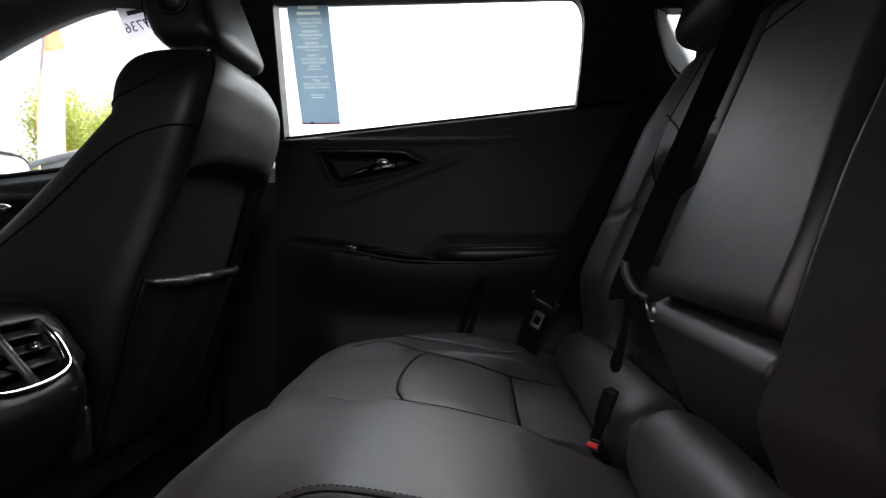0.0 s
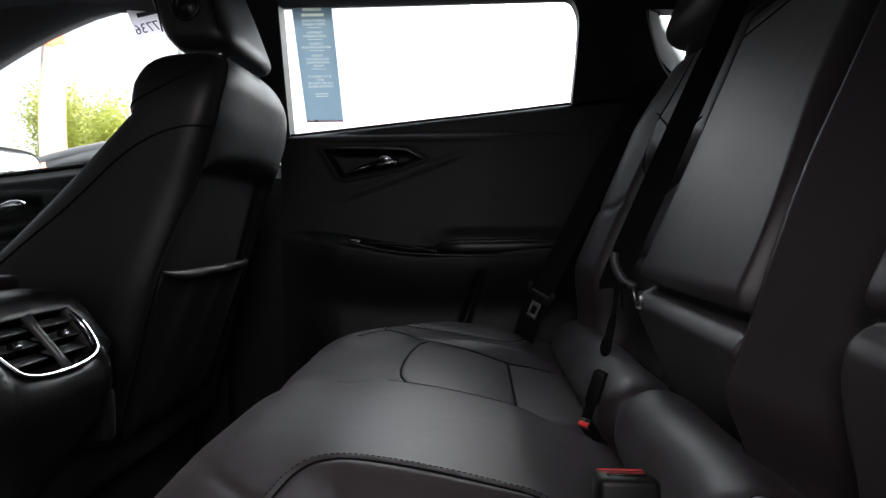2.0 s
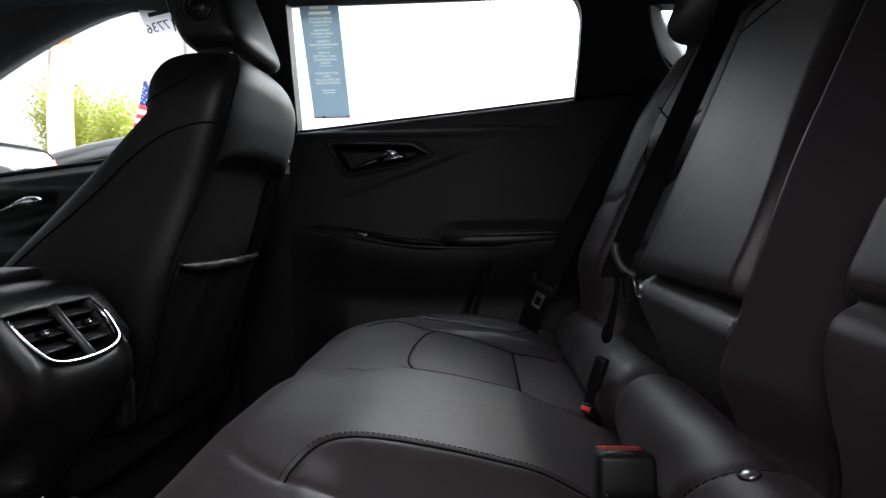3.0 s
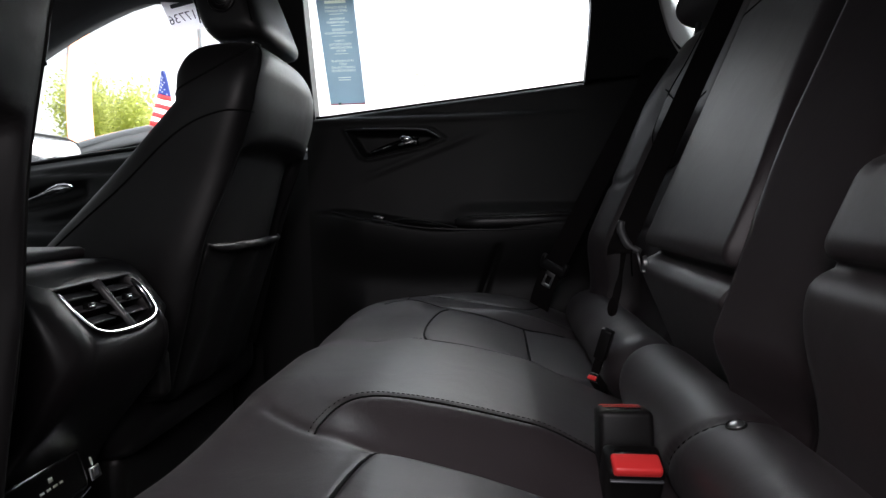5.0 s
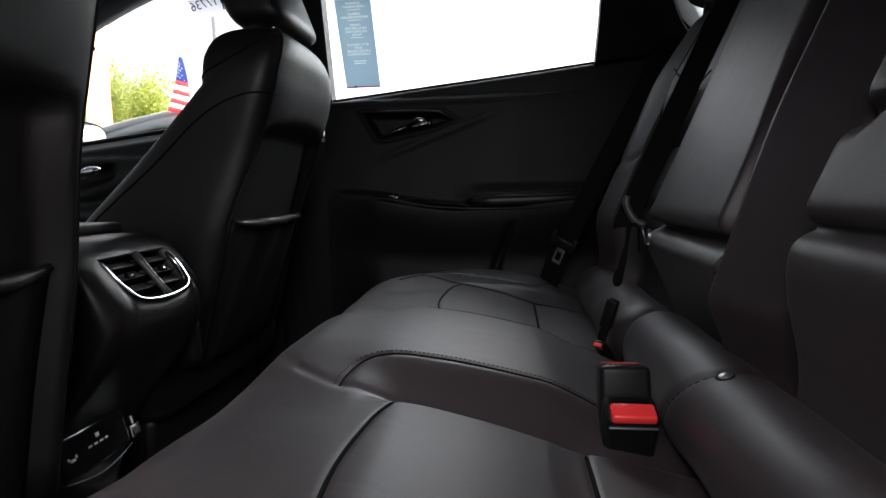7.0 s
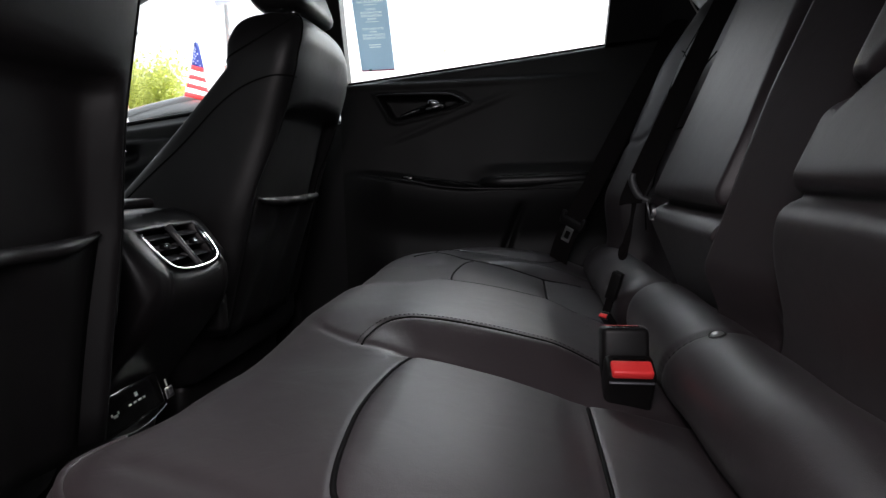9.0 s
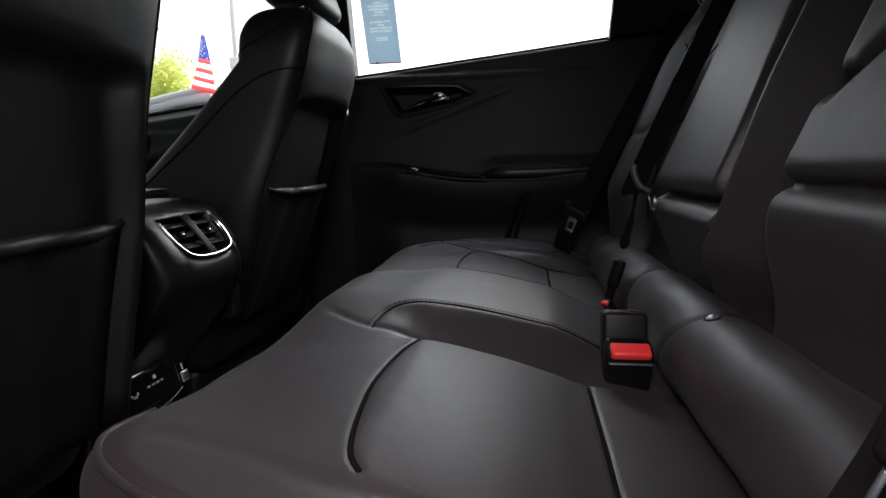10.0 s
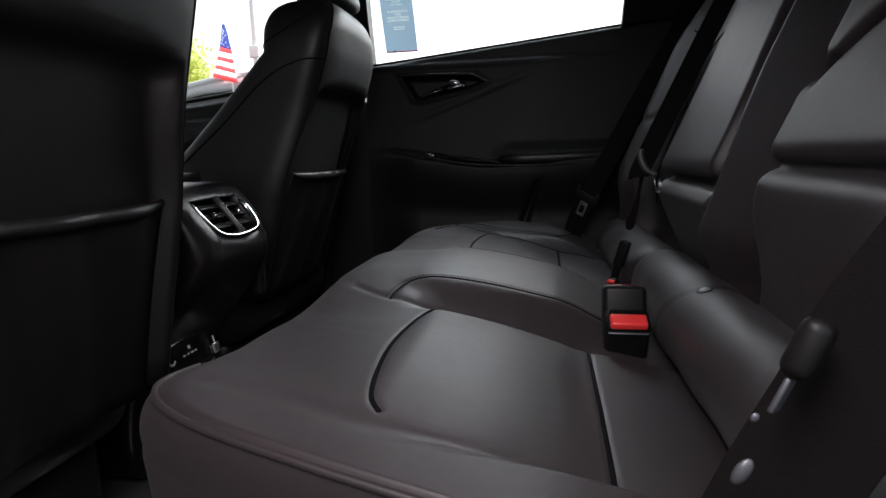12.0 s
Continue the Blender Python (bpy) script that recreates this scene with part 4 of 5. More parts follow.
VENT = [(MID + y, z) for y, z in ((-0.067, 0.773), (-0.066, 0.773), (0.058, 0.775), (0.060, 0.775), (0.0665, 0.745), (0.055, 0.716), (-0.046, 0.716), (-0.062, 0.742))]
for _ in range(3):
    VENT = [(a[0] + (b[0] - a[0]) * k, a[1] + (b[1] - a[1]) * k) for a, b in zip(VENT, VENT[1:] + VENT[:1]) for k in (0.25, 0.75)]
bm = bmesh.new()
rings = []
hole = spline([(y, z, 0) for y, z in VENT + VENT[:1]], 81)[:80]


for k, (grow, back) in enumerate(((0.0, -0.030), (0.0, 0.0), (0.08, 0.0015), (0.16, 0.002), (0.25, 0.002), (0.35, 0.002), (0.45, 0.0015), (0.55, 0.001), (0.65, 0.0), (0.75, -0.001), (0.83, -0.0025), (0.89, -0.0045), (0.94, -0.008), (0.98, -0.014), (1.0, -0.028), (1.0, -0.9))):
    ring = []
    for p in hole:
        a = math.atan2((p.y - 0.750) / 0.034, (p.x - MID) / 0.068)
        c, s = power(math.cos(a), 0.45), power(math.sin(a), 0.45)
        y, z = MID * 0.6 + 0.104 * c, (0.752 + 0.049 * s if s > 0 else 0.752 + 0.46 * s)
        y, z = p.x + (y - p.x) * grow, p.y + (z - p.y) * grow
        ring.append(bm.verts.new((face_x(z) + back, y, z)))
    rings.append(ring)
for a, b in zip(rings, rings[1:]):
    for i in range(80):
        bm.faces.new((a[i], b[i], b[(i + 1) % 80], a[(i + 1) % 80]))
bmesh.ops.recalc_face_normals(bm, faces=bm.faces)
under(part("body", bm, CONSOLE, console, "black moulded console body"), console)
vent = under(part("air_vent", one_box((-0.60, MID - 0.078, 0.706), (-0.532, MID + 0.078, 0.79), 0.004), DARK, console, "dark vent box"), console)


def vent_part(name, bm, material, label=""):
    return part(name, bm, material, vent, label)


bm = bmesh.new()
first = max(range(len(VENT)), key=lambda k: VENT[k][0] + VENT[k][1])
rim = spline([(y, z, 0) for y, z in VENT[first:] + VENT[:first] if z < 0.7715], 110)
tube(bm, [(face_x(p.y) + 0.002, p.x, p.y) for p in rim], [0.0019 + 0.0033 * ramp(p.x - MID, -0.05, 0.05) * (1 - ramp(p.y, 0.755, 0.776)) for p in rim], 10)
vent_part("chrome_rim", bm, CHROME, "chrome rim round three sides of the vents")
bm = bmesh.new()
tube(bm, [(face_x(z) + 0.0015, MID + 0.002 + 0.004 * (0.75 - z) / 0.035, z) for z in (0.776, 0.762, 0.75, 0.733, 0.716)], [0.0058, 0.0052, 0.0048, 0.0046, 0.0048], 8)
vent_part("divider", bm, GREY_PLASTIC, "upright bar between the two vents")
for side in (-1, 1):
    for z in (0.762, 0.747, 0.732):
        w = 0.068 if z > 0.74 else 0.058
        a, b = (MID + 0.006, MID + w) if side > 0 else (MID - w, MID - 0.003)
        bm = one_box((-0.009, a, -0.0012), (0.009, b, 0.0012), 0.0008, 1, pose(face_x(z) - 0.012, 0, z, 0, 12, 0))
        # lighter grey than the box: light caught on the slats is in the colour
        vent_part("slat", bm, GREY_PLASTIC)
    bm = one_box((face_x(0.75) - 0.006, MID + side * 0.034 - 0.006, 0.746), (face_x(0.75) + 0.003, MID + side * 0.034 + 0.006, 0.755), 0.0015)
    vent_part("vent_tab", bm, GLOSS, "small glossy slider")
    bm = one_box((face_x(0.7505) + 0.002, MID + side * 0.034 - 0.005, 0.7495), (face_x(0.7505) + 0.0042, MID + side * 0.034 + 0.005, 0.7515), 0.0006)
    vent_part("tab_edge", bm, CHROME, "bright edge of the slider")
bm = one_box((-1.0, -0.080, 0.799), (-0.572, 0.094, 0.815), 0.007, 4)
under(part("armrest_lid", bm, LEATHER, console, "padded black leather armrest lid"), console)
# socket panel low on the console's back
panel = under(part("socket_panel", one_box((-0.040, -0.062, -0.030), (0.006, 0.062, 0.030), 0.008, 3, pose(-0.548, -0.034, 0.522, 0, -14, 0)), GLOSS, console, "small glossy panel with sockets and printed marks"), console)
bm = bmesh.new()
tube(bm, [pose(-0.548, -0.034, 0.522, 0, -14, 0) @ Vector((0.0065, y, -0.027 - 0.012 * math.cos(y / 0.062 * 1.57))) for y in steps(-0.058, 0.058, 14)], 0.0010, 6)
part("lower_lip", bm, DULL, panel, "thin bright lip under the panel")
for i, (y, z, w, h) in enumerate(((-0.040, -0.004, 0.008, 0.004), (-0.046, -0.001, 0.003, 0.004), (-0.034, -0.001, 0.003, 0.004), (0.006, 0.010, 0.006, 0.006), (-0.010, 0.0, 0.006, 0.003), (0.000, 0.0, 0.006, 0.003), (0.010, 0.0, 0.007, 0.003), (0.019, 0.0, 0.005, 0.003))):
    bm = one_box((0.0062, y - w / 2, z - h / 2), (0.0068, y + w / 2, z + h / 2), 0, 1, pose(-0.548, -0.034, 0.522, 0, -14, 0))
    part("printed_mark", bm, PRINT, panel)
m = pose(-0.548, -0.005, 0.506, 0, -14, 0)
tag = part("metal_tag", one_box((0.004, 0.039, -0.009), (0.0075, 0.057, 0.009), 0.003, 3, m), STEEL, panel, "small square metal frame")
part("tag_face", one_box((0.0070, 0.0425, -0.0055), (0.0082, 0.0535, 0.0055), 0.001, 2, m), GREY_PLASTIC, tag, "dark grey face of the tag")
part("cord", one_box((0.004, 0.0460, 0.010), (0.0065, 0.0485, 0.022), 0.001, 2, m), PRINT, panel, "short pale tab above the tag")


# ---- seat belts and buckles ----
def ribbon(path, normals, width=0.047, thick=0.0014, n=40):
    """Webbing along a path; the normals say where its flat side looks."""
    pts = spline(path, n)
    nor = spline(normals, n)
    bm = bmesh.new()
    rows = []
    for i, p in enumerate(pts):
        d = (pts[min(i + 1, n - 1)] - pts[max(i - 1, 0)]).normalized()
        across = d.cross(nor[i]).normalized()
        rows.append([p + across * width * s for s in (-0.5, -0.48, 0, 0.48, 0.5)])
    m = sum((Vector(q) for q in normals), Vector()).normalized()
    sheet(bm, rows, m * -thick)
    bmesh.ops.recalc_face_normals(bm, faces=bm.faces)
    return bm


def tongue(parent, m, size=1.0, long=1.0, metal=STEEL):
    """The belt's plastic slider with its steel latch plate; built with the plate pointing down."""
    m = m @ Matrix.Scale(size, 4)
    bm = one_box((-0.033, -0.006, -0.011), (0.033, 0.006, 0.012), 0.005, 3, m)
    for s in (-1, 1):
        box(bm, (s * 0.030 - 0.006, -0.006, -0.004), (s * 0.030 + 0.006, 0.006, 0.024), 0.004, 2, m)
    t = under(part("tongue", bm, DARK, parent, "black plastic belt tongue"), parent)
    bm = bmesh.new()
    for lo, hi in (((-0.012, -0.0012, -0.048), (-0.007, 0.0012, -0.008)), ((0.007, -0.0012, -0.048), (0.012, 0.0012, -0.008)), ((-0.012, -0.0012, -0.050), (0.012, 0.0012, -0.042)), ((-0.012, -0.0012, -0.022), (0.012, 0.0012, -0.008))):
        box(bm, (lo[0], lo[1], lo[2] * long), (hi[0], hi[1], hi[2] * long), 0.0006, 1, m)
    plate = part("latch_plate", bm, metal, t, "steel latch plate with a slot")
    return t


def outer_belt(side, label):
    belt = base("seat_belt", label, "seat belt", "outer rear belts", at=(0.12, side * 0.56, 0.60))
    s = side
    if s > 0:
        bm = ribbon([(0.385, 0.665, 1.19), (0.345, 0.640, 1.11), (0.245, 0.590, 0.93), (0.142, 0.548, 0.735), (0.115, 0.545, 0.68), (0.095, 0.56, 0.60)], [(-0.5, -0.85, 0.1)] * 6)
        under(part("webbing", bm, WEB, belt), belt)
        tongue(belt, Matrix.Translation((0.132, 0.524, 0.728)) @ Matrix.Rotation(radians(-36), 4, "Z") @ Matrix.Rotation(radians(24), 4, "Y"), 0.9)
    else:
        bm = ribbon([(0.385, -0.655, 1.19), (0.325, -0.622, 1.08), (0.245, -0.580, 0.92), (0.168, -0.560, 0.782), (0.143, -0.558, 0.727), (0.119, -0.558, 0.673), (0.100, -0.562, 0.62)], [(-0.5, -0.85, 0.3)] * 7)
        under(part("webbing", bm, WEB, belt), belt)
        m = Matrix.Translation((0.128, -0.566, 0.757)) @ Matrix.Rotation(radians(22), 4, "Y") @ Matrix.Rotation(radians(52), 4, "Z")
        bm = one_box((-0.009, -0.006, -0.014), (0.009, 0.006, 0.012), 0.0055, 4, m)
        slide = under(part("tongue", bm, DARK, belt, "black plastic belt tongue"), belt)
        part("latch_plate", one_box((-0.006, -0.0012, -0.030), (0.006, 0.0012, -0.014), 0.001, 2, m), DULL, slide, "steel latch plate")
        for at, r, tall in (((0.1035, -0.576, 0.708), 0.0032, 2.0), ((0.1065, -0.576, 0.731), 0.0016, 1.3)):
            bm = bmesh.new()
            bmesh.ops.create_uvsphere(bm, u_segments=14, v_segments=8, radius=r, matrix=Matrix.LocRotScale(at, Euler((0, 0.5, 0)), (1, 0.6, tall)))
            under(part("stop_button", bm, DULL, belt, "small grey stop button on the webbing"), belt)
    return belt


outer_belt(1, "black belt hanging beside the passenger side backrest")
outer_belt(-1, "black belt hanging beside the driver's side backrest")
belt = base("seat_belt", "black middle belt hanging down the backrest", "seat belt", at=(0.21, 0.18, 0.80))
bm = ribbon([(0.412, 0.300, 1.245), (0.360, 0.272, 1.14), (0.312, 0.248, 1.045), (0.245, 0.213, 0.91), (0.196, 0.186, 0.810), (0.189, 0.180, 0.79)], [(-0.74, -0.66, 0.1)] * 6, 0.042)
under(part("webbing", bm, WEB, belt), belt)
bm = bmesh.new()
tube(bm, spline([(0.193, 0.181, 0.838), (0.191, 0.181, 0.828), (0.196, 0.179, 0.812), (0.204, 0.174, 0.800), (0.216, 0.166, 0.794)], 14), [0.0045, 0.0052, 0.0056, 0.0058, 0.006, 0.006, 0.006, 0.006, 0.006, 0.006, 0.0058, 0.0055, 0.005, 0.004], 10)
slider = under(part("tongue", bm, GREY_PLASTIC, belt, "grey plastic belt tongue"), belt)
bm = bmesh.new()
for p, q in (((0.2095, 0.157, 0.793), (0.2150, 0.157, 0.767)), ((0.2200, 0.157, 0.789), (0.2240, 0.157, 0.765)), ((0.2150, 0.157, 0.767), (0.2240, 0.157, 0.765))):
    tube(bm, [p, q], 0.0014, 6)
tube(bm, [(0.2195, 0.159, 0.788), (0.2205, 0.159, 0.767)], 0.0030, 6)
part("latch_plate", bm, STEEL, slider, "steel latch plate with a slot")
bm = ribbon([(0.197, 0.184, 0.80), (0.190, 0.172, 0.765), (0.181, 0.158, 0.735), (0.174, 0.153, 0.706)], [(-0.7, -0.7, 0.1), (-0.9, -0.3, 0.1), (-0.4, -0.9, 0.1), (-0.7, -0.7, 0.1)], 0.010)
under(part("webbing", bm, WEB, belt), belt)
# the strap's folded end hangs as a loop beside the anchor
bm = ribbon([(0.178, 0.157, 0.728), (0.1735, 0.153, 0.722), (0.171, 0.151, 0.714), (0.173, 0.152, 0.707), (0.178, 0.156, 0.710), (0.180, 0.158, 0.719)], [(0.1, -0.95, 0.1)] * 6, 0.008, 0.0016, 30)
under(part("strap_loop", bm, WEB, belt, "folded loop of black strap"), belt)


def buckle(m, label, low=0.0, red=True, top=0.030):
    """A buckle with its red release button in the upper end; low: how far the button is sunk."""
    b = base("belt_buckle", label, "belt buckle", "rear belt buckles")
    b.matrix_world = m
    part("housing", one_box((-0.025, -0.016, -0.05), (0.025, 0.016, top), 0.006, 3), DARK, b)
    if red:
        part("button", one_box((-0.0205, -0.0182, 0.0192 - low), (0.0205, 0.0005, 0.0292 - low), 0.003, 3), RED, b, "bright red release button")
        part("button_lip", one_box((-0.0225, -0.0182, 0.0120), (0.0225, -0.0150, 0.0142), 0.0008, 2), DULL, b, "thin grey lip under the button")
    part("slot", one_box((-0.016, 0.003, top - 0.0005), (0.016, 0.0075, top + 0.0008), 0.0006, 1), GLOSS, b, "slot for the latch plate")
    part("stalk", one_box((-0.019, -0.005, -0.11), (0.019, 0.005, -0.045), 0.003), WEB, b)
    return b


buckle(pose(0.126, -0.147, 0.622, 24, 0, 0), "black belt buckle with a red button in the bench crease", 0.0, True, 0.024)
buckle(pose(0.127, -0.116, 0.641, 10, 0, 180), "black middle belt buckle standing behind another buckle", -0.0008)
buckle(pose(0.152, 0.150, 0.610, 40, 0, -50) @ Matrix.Scale(0.36, 4), "black belt buckle with a red button beside the middle seat", -0.003)
buckle(pose(0.164, 0.150, 0.668, 4, 18, -35) @ Matrix.Diagonal((0.34, 0.4, 0.60, 1.0)), "plain black anchor buckle of the middle belt", 0.0, False)

# ---- papers on the windows ----
sticker = base("window_sticker", "tall teal warranty sticker, seen from behind, on the rear door window", "sticker", at=(-0.351, side_y(1.25) + 0.010, 1.25))


def on_glass(x, z, off=0.0):
    """A place on the inner face of the passenger side glass, from the sticker's middle."""
    return Vector((x, -0.42 * z + 0.001 - off, z))


LEAN_IN = math.atan(0.42)


def glass_plane(place):
    """From flat drawing to the glass: reads right from outside the car, so mirrored from within."""
    return Matrix.Translation(place) @ Matrix.Rotation(math.pi, 4, "Z") @ Matrix.Rotation(math.pi / 2 - LEAN_IN, 4, "X")


def drawn(width, low, high, lines, bars):
    """A flat film with its lettering and rules cut out: lines of (text, size, height), bars of (height, width, thickness)."""
    cu = bpy.data.curves.new("film", "CURVE")
    cu.dimensions, cu.fill_mode, cu.resolution_u = "2D", "BOTH", 2

    def outline(x0, y0, x1, y1):
        sp = cu.splines.new("POLY")
        sp.points.add(3)
        for p, q in zip(sp.points, ((x0, y0), (x1, y0), (x1, y1), (x0, y1))):
            p.co = (*q, 0, 1)
        sp.use_cyclic_u = True

    outline(-width / 2, low, width / 2, high)
    for y, w, h in bars:
        outline(-w / 2, y - h / 2, w / 2, y + h / 2)
    for text, size, y in lines:
        font = bpy.data.curves.new("letters", "FONT")
        font.body, font.size, font.align_x, font.align_y = text, size, "CENTER", "CENTER"
        tmp = bpy.data.objects.new("letters", font)
        flat_curve = tmp.to_curve(bpy.context.evaluated_depsgraph_get())
        for s in flat_curve.splines:
            sp = cu.splines.new("BEZIER")
            sp.bezier_points.add(len(s.bezier_points) - 1)
            for a, b in zip(sp.bezier_points, s.bezier_points):
                a.handle_left_type = a.handle_right_type = "FREE"
                narrow = Matrix.Diagonal((0.78, 1, 1))
                a.co = narrow @ b.co + Vector((0, y, 0))
                a.handle_left = narrow @ b.handle_left + Vector((0, y, 0))
                a.handle_right = narrow @ b.handle_right + Vector((0, y, 0))
            sp.use_cyclic_u = True
        tmp.to_curve_clear()
        bpy.data.objects.remove(tmp)
    tmp = bpy.data.objects.new("film", cu)
    me = bpy.data.meshes.new_from_object(tmp)
    bpy.data.objects.remove(tmp)
    return me


lines, bars = [], [(0.1125, 0.034, 0.006), (0.1025, 0.042, 0.006), (0.0915, 0.050, 0.006)]
for y, texts in ((0.0796, ("BUMPER TO BUMPER", "LIMITED WARRANTY")), (0.0552, ("POWERTRAIN", "LIMITED WARRANTY")), (0.0318, ("SCHEDULED", "MAINTENANCE PROGRAM")), (0.0068, ("172-POINT", "VEHICLE INSPECTION", "& RECONDITIONING", "PROCESS"))):
    for i, text in enumerate(texts):
        lines.append((text, 0.0072, y - 0.0074 * i))
    bars.append((y - 0.0074 * len(texts) + 0.001, 0.034, 0.0009))
for y, text in ((-0.0385, "UP TO 3 MONTHS OF"), (-0.0459, "SAFETY"), (-0.0533, "& SECURITY PLAN AND"), (-0.0607, "CONNECTED SERVICES")):
    lines.append((text, 0.0072, y))
for i, w in enumerate((0.032, 0.030)):
    bars.append((-0.0770 - 0.0055 * i, w, 0.0014))
me = drawn(0.089, -0.142, 0.147, lines, bars)
me.transform(glass_plane(on_glass(0, 0, 0.0006)))
me.materials.append(BLUE_SHEET)
film = new("film", me)
film.parent = sticker
film["label"] = "teal film with cut-out pale lettering"
bm = bmesh.new()
sheet(bm, [[on_glass(x, z) for x in (-0.0444, 0.0444)] for z in (-0.131, 0.1353)], (0, 0.0004, 0))
bmesh.ops.recalc_face_normals(bm, faces=bm.faces)
part("backing", bm, PRINT, sticker, "pale backing that shows as print", smooth=False)
bm = bmesh.new()
sheet(bm, [[on_glass(x, z, 0.0007) for x in (-0.0445, 0.0445)] for z in (-0.1315, -0.1285)], (0, 0.0004, 0))
bmesh.ops.recalc_face_normals(bm, faces=bm.faces)
part("red_line", bm, RED_PRINT, sticker, "thin red line along the lower edge", smooth=False)
bm = bmesh.new()
sheet(bm, [[on_glass(x, z, 0.0012) for x in (-0.024, -0.017)] for z in (-0.1320, -0.1265)], (0, 0.0004, 0))
bmesh.ops.recalc_face_normals(bm, faces=bm.faces)
part("dark_mark", bm, INK, sticker, smooth=False)


def lettering(text, size, place, parent, material, name="lettering"):
    """Flat lettering that reads right from outside the car, so mirrored from within."""
    cu = bpy.data.curves.new(name, "FONT")
    cu.body, cu.size, cu.align_x, cu.align_y = text, size, "CENTER", "CENTER"
    tmp = bpy.data.objects.new(name, cu)
    me = bpy.data.meshes.new_from_object(tmp)
    bpy.data.objects.remove(tmp)
    m = glass_plane(place)
    me.transform(m)
    me.materials.append(material)
    ob = new(name, me)
    ob.parent = parent
    return ob


tag = base("stock_tag", "white paper stock tag on the front passenger window", "tag", at=(-0.712, side_y(1.328) + 0.010, 1.326))
tilt = Matrix.Rotation(radians(-11), 4, "Y")
bm = bmesh.new()
sheet(bm, [[tilt @ on_glass(x, z) for x in (-0.048, 0.048)] for z in (-0.034, 0.034)], (0, 0.0006, 0))
bmesh.ops.recalc_face_normals(bm, faces=bm.faces)
part("paper", bm, PAPER, tag, smooth=False)
ob = lettering("117736", 0.029, on_glass(-0.004, -0.006, 0.0012), tag, INK)
ob.data.transform(tilt)
bm = bmesh.new()
sheet(bm, [[tilt @ on_glass(x, z, 0.001) for x in (-0.03, 0.03)] for z in (0.016, 0.024)], (0, 0.0004, 0))
bmesh.ops.recalc_face_normals(bm, faces=bm.faces)
part("print_bar", bm, INK, tag, smooth=False)

# ---- outside ----
mirror = base("side_mirror", "black-rimmed door mirror outside the front passenger window", "car mirror", at=(-1.335, 0.905, 1.036))


def oval(x, hy, hz, e=0.45, n=48, tilt=0.0):
    """A ring of a rounded oblong at one depth."""
    return [(x + tilt * hz * power(math.sin(a), e), hy * power(math.cos(a), e), hz * power(math.sin(a), e)) for a in steps(0, math.tau * (n - 1) / n, n)]


part("housing", loft([oval(-0.085, 0.07, 0.03), oval(-0.07, 0.105, 0.048), oval(-0.03, 0.128, 0.060), oval(0.004, 0.130, 0.061), oval(0.010, 0.127, 0.058)]), RIM_BLACK, mirror)
part("mirror_glass", loft([oval(0.008, 0.1195, 0.0505, tilt=-0.14), oval(0.0175, 0.1195, 0.0505, tilt=-0.14)]), CHROME, mirror, "mirror glass that shows the bright sky")
part("foot", one_box((-0.05, -0.22, -0.06), (0.0, -0.11, -0.02), 0.015), DARK, mirror)


def parked_car(at, paint, label):
    """A sedan: lower body, cabin with windows, wheels."""
    car = base("parked_car", label, "car", at=at)

    def section(x, w, z0, z1):
        return [(x, w * math.copysign(abs(math.sin(a)) ** 0.45, math.sin(a)), (z0 + z1) / 2 - (z1 - z0) / 2 * math.copysign(abs(math.cos(a)) ** 0.45, math.cos(a))) for a in steps(0, math.tau * 23 / 24, 24)]
    part("body", loft([section(-2.35, 0.6, 0.45, 0.62), section(-2.25, 0.8, 0.3, 0.72), section(-1.7, 0.9, 0.22, 0.86), section(-0.9, 0.92, 0.2, 0.95), section(0.8, 0.92, 0.2, 0.98), section(1.8, 0.9, 0.24, 1.0), section(2.3, 0.8, 0.35, 0.92), section(2.4, 0.6, 0.5, 0.8)]), paint, car)
    part("cabin", loft([section(-1.05, 0.75, 0.85, 0.95), section(-0.62, 0.69, 0.85, 1.15), section(-0.36, 0.66, 0.85, 1.27), section(0.0, 0.64, 0.85, 1.36), section(0.4, 0.63, 0.85, 1.41), section(0.9, 0.63, 0.85, 1.38), section(1.75, 0.72, 0.85, 1.0)]), GLOSS, car, "dark glazed cabin")
    part("roof", loft([section(-0.36, 0.665, 1.21, 1.285), section(0.0, 0.65, 1.28, 1.378), section(0.4, 0.64, 1.31, 1.425), section(0.95, 0.64, 1.29, 1.395)]), paint, car)
    for s in (-1, 1):
        bm = bmesh.new()
        tube(bm, spline([(-1.08, s * 0.745, 0.94), (-0.62, s * 0.70, 1.165), (-0.36, s * 0.665, 1.280), (0.0, s * 0.64, 1.362), (0.4, s * 0.625, 1.412), (0.92, s * 0.62, 1.375), (1.4, s * 0.67, 1.18), (1.75, s * 0.72, 0.98)], 40), 0.020, 8)
        part("roof_edge", bm, paint, car)
    for x in (-1.4, 1.4):
        for y in (-0.82, 0.82):
            bm = bmesh.new()
            bmesh.ops.create_cone(bm, segments=28, radius1=0.33, radius2=0.33, depth=0.22, cap_ends=True, matrix=pose(x, y, 0.33, 90))
            wheel = part("wheel", bm, DARK, car)
            bm = bmesh.new()
            bmesh.ops.create_cone(bm, segments=20, radius1=0.2, radius2=0.2, depth=0.23, cap_ends=True, matrix=pose(x, y, 0.33, 90))
            part("rim", bm, STEEL, wheel)
    return car


parked_car((-2.28, 3.3, 0), WHITE_PAINT, "white sedan parked beside the car")

# clip-on flag of stripes and a blue canton
flag = base("small_flag", "small striped flag with a blue canton on a thin stick", "flag", at=(-2.06, 2.63, 1.36))
bm = bmesh.new()
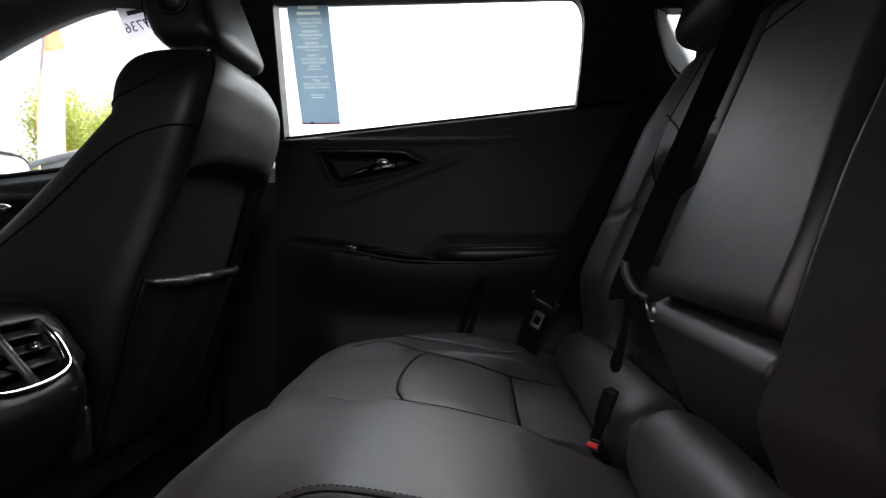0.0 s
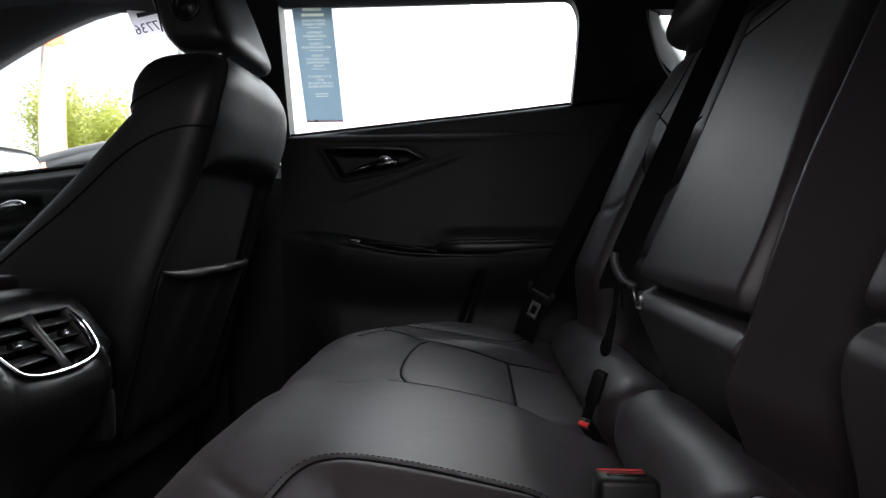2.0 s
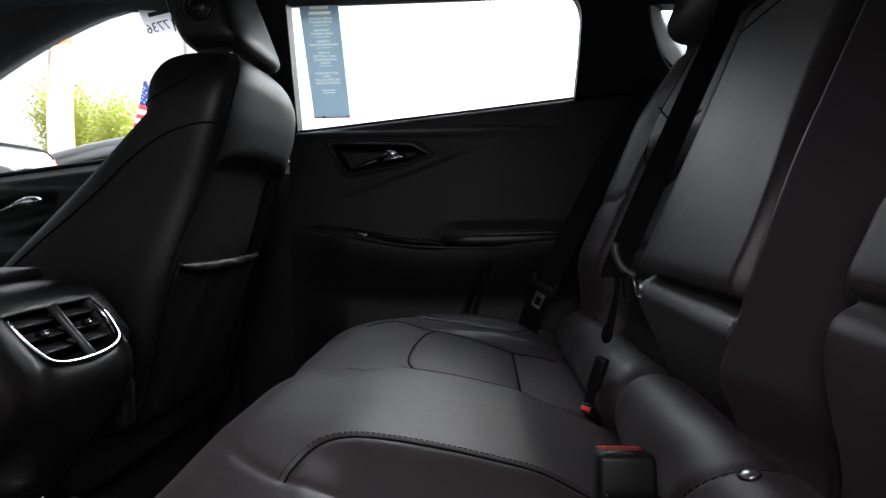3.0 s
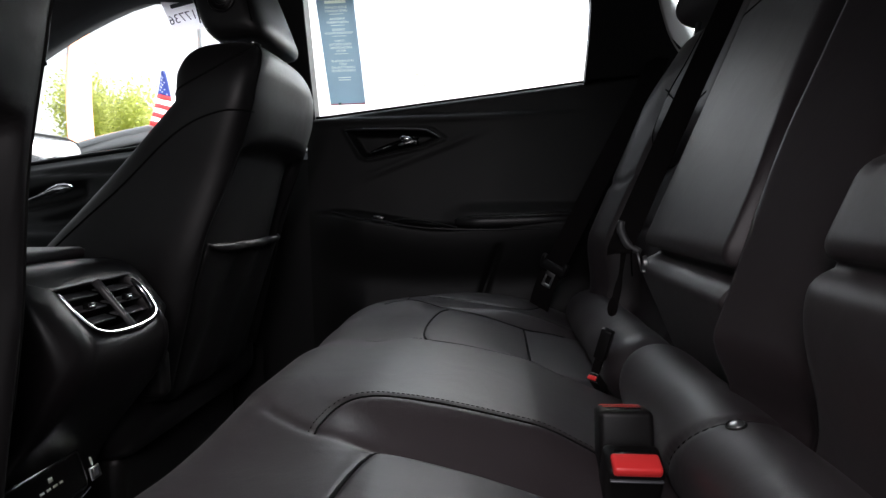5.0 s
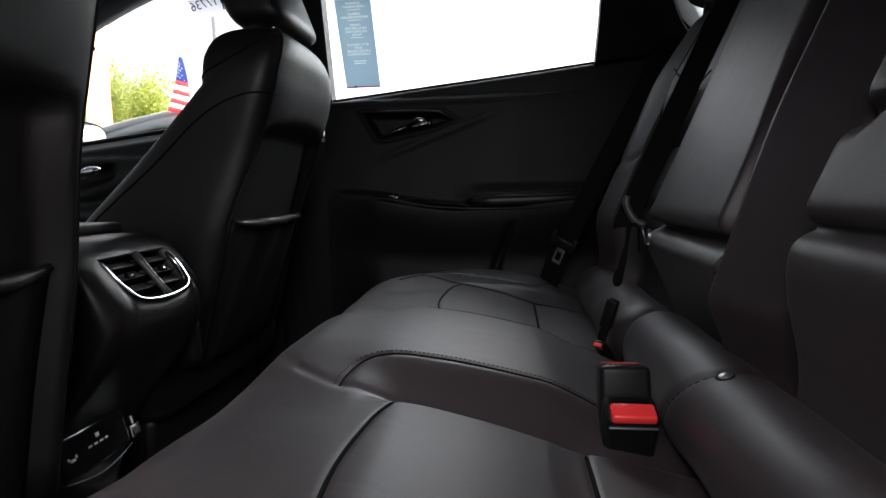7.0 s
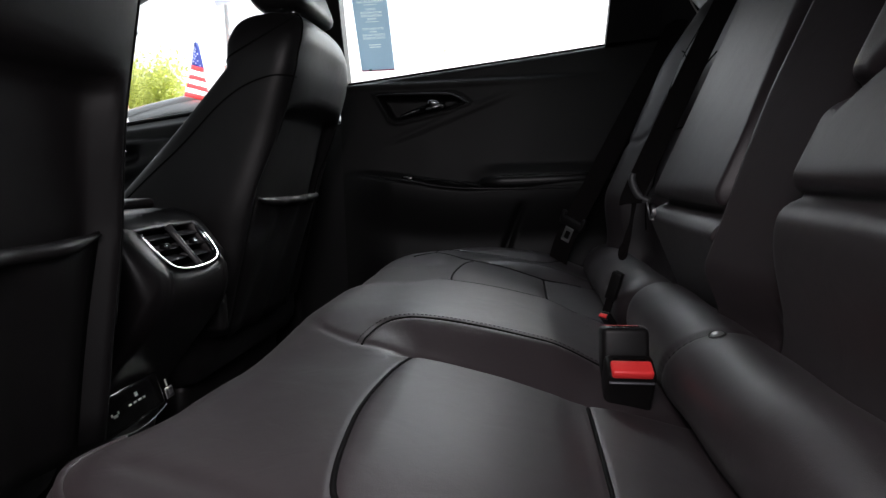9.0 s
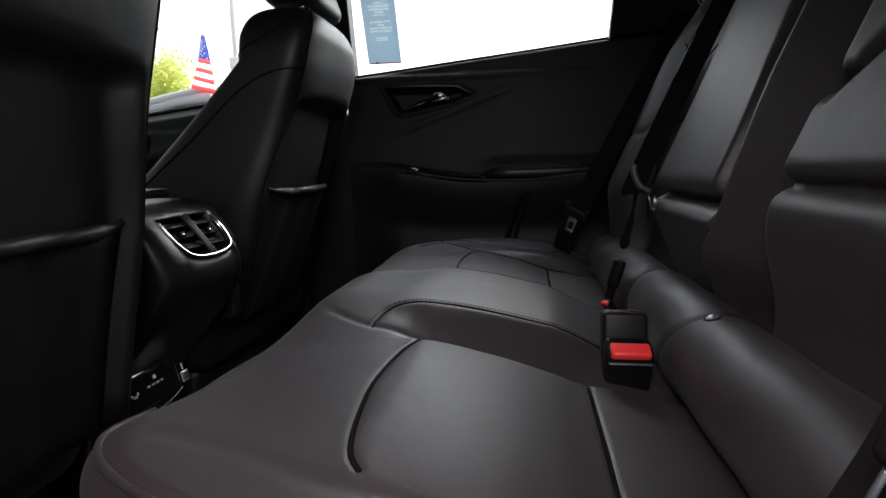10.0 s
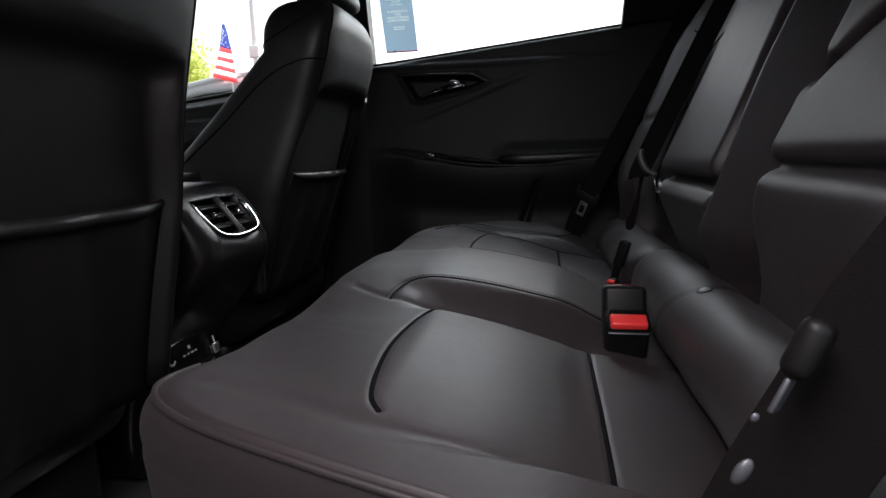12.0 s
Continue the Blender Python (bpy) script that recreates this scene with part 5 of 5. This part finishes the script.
tube(bm, [(0.045, 0.03, -0.08), (0.030, 0.02, 0.37)], 0.004, 8)
part("stick", bm, FLAG_WHITE, flag)


def cloth(u, s):
    """The limp cloth: u across, s down its length."""
    half = 0.010 + 0.080 * s
    return (0.030 - 0.014 * s + half * (2 * u - 1), 0.012 * math.sin(7 * u + 4 * s), 0.365 - 0.33 * s - 0.05 * s * u)


for i in range(7):
    part("stripe", surface(lambda u, v: cloth(u, 0.42 + 0.58 * (i + v) / 7), steps(0, 1, 9), (0.0, 0.5, 1.0), (0, 0.002, 0)), FLAG_WHITE if i % 2 else FLAG_RED, flag)
part("canton", surface(lambda u, v: cloth(u, 0.42 * v), steps(0, 1, 8), steps(0, 1, 8), (0, 0.002, 0)), FLAG_BLUE, flag, "blue canton with small stars")
for k in range(14):
    u, s = 0.2 + 0.6 * ((k * 0.38) % 1.0), 0.08 + 0.024 * k
    x, y, z = cloth(u, s)
    part("star", one_box((x - 0.004, y - 0.004, z - 0.004), (x + 0.004, y - 0.002, z + 0.004), 0.001, 1), FLAG_WHITE, flag)


def feather_banner(at, height, label):
    """A tall curved banner on a bent pole."""
    b = base("feather_banner", label, "banner", at=at)
    bm = bmesh.new()
    tube(bm, [(0.18 * (z / height) ** 3, 0, z) for z in steps(0, height, 14)], 0.02, 8)
    part("pole", bm, POLE, b)
    for k, (z0, z1, m) in enumerate(((0.5, 1.5, ORANGE), (1.5, 3.1, PALE_CLOTH), (3.1, height, ORANGE))):
        bm = surface(lambda u, z: (0.18 * (z / height) ** 3 + u * 0.36 * (1 - 0.6 * ramp(z, height * 0.8, height)), 0.04 * math.sin(6 * u + 2 * z), z), steps(0, 1, 8), steps(z0, z1, 12), (0, 0.003, 0))
        part("cloth", bm, m, b)
    return b


feather_banner((-5.50, 6.0, 0), 3.6, "tall pale orange feather banner")


def tree(at, height, spread, seed, label):
    t = base("tree", label, "tree", "trees", at=at)
    rnd = random.Random(seed)
    bm = bmesh.new()
    tube(bm, [(0, 0, 0), (0.1, 0.05, height * 0.3), (0.0, 0.1, height * 0.75)], [0.22, 0.17, 0.05], 10)
    tips = []
    for i in range(16):
        a = rnd.uniform(0, math.tau)
        z0 = height * rnd.uniform(0.25, 0.6)
        r = spread * rnd.uniform(0.5, 1.0)
        tip = Vector((r * math.cos(a), r * math.sin(a), z0 + height * rnd.uniform(0.1, 0.4)))
        tube(bm, spline([(0.05, 0.05, z0), tip * 0.5 + Vector((0, 0, z0 * 0.5)), tip], 6), [0.07, 0.06, 0.05, 0.035, 0.025, 0.012], 6)
        tips.append(tip)
    part("trunk", bm, BARK, t)
    verts, faces = [], []
    for i in range(36000):
        tip = rnd.choice(tips)
        c = tip * rnd.uniform(0.55, 1.08) ** 0.5 + Vector([rnd.gauss(0, spread * 0.17) for _ in range(3)])
        if c.z < height * 0.22:
            continue
        u = Vector([rnd.gauss(0, 1) for _ in range(3)]).normalized()
        v = u.orthogonal().normalized()
        s = rnd.uniform(0.035, 0.075)
        k = len(verts)
        verts += [c - u * s, c + v * s * 0.5, c + u * s, c - v * s * 0.5]
        faces.append((k, k + 1, k + 2, k + 3))
    me = bpy.data.meshes.new("crown")
    me.from_pydata(verts, [], faces)
    me.materials.append(LEAF)
    ob = new("crown", me)
    ob.parent = t
    return t


tree((-10.2, 14.0, 0), 4.1, 1.55, 3, "leafy green tree beyond the lot")

pennants = base("pennant_string", "string of pale yellow pennants across the lot", "pennants", at=(-1.0, 6.0, 2.52))
bm = bmesh.new()
tube(bm, spline([(-3.0, 0, 0.9), (-1.2, 0, 0.25), (-0.1, 0, 0.06), (0.25, 0, -0.12), (1.4, 0, -0.5)], 24), 0.006, 6)
part("string", bm, FLAG_WHITE, pennants)
for x, z in ((-0.02, 0.04), (0.10, -0.02), (0.18, -0.15)):
    bm = surface(lambda u, v: (x + (u - 0.5) * 0.13 * (1 - 0.5 * v), 0.02 * math.sin(4 * u + 3 * v), z - 0.09 * v + 0.02 * u), steps(0, 1, 6), steps(0, 1, 6), (0, 0.002, 0))
    part("pennant", bm, PENNANT, pennants)
for x, z0 in ((-3.0, 0.9), (1.4, -0.5)):
    bm = bmesh.new()
    tube(bm, [(x, 0, -2.52), (x, 0, z0)], 0.025, 10)
    part("post", bm, FLAG_WHITE, pennants, "white post that holds the string")

pole = base("light_pole", "tall pale grey lot light pole with a lamp head", "light pole", at=(-4.72, 8.0, 0))
bm = bmesh.new()
tube(bm, [(0, 0, 0), (0, 0, 7.0)], [0.045, 0.036], 14)
part("shaft", bm, POLE, pole)
part("junction_box", one_box((-0.09, -0.06, 2.55), (0.09, 0.0, 2.75), 0.02), POLE, pole)
part("lamp_head", one_box((-0.15, -0.7, 6.95), (0.15, 0.1, 7.1), 0.03), POLE, pole)
part("foot_plate", one_box((-0.16, -0.16, 0), (0.16, 0.16, 0.03), 0.006), POLE, pole)
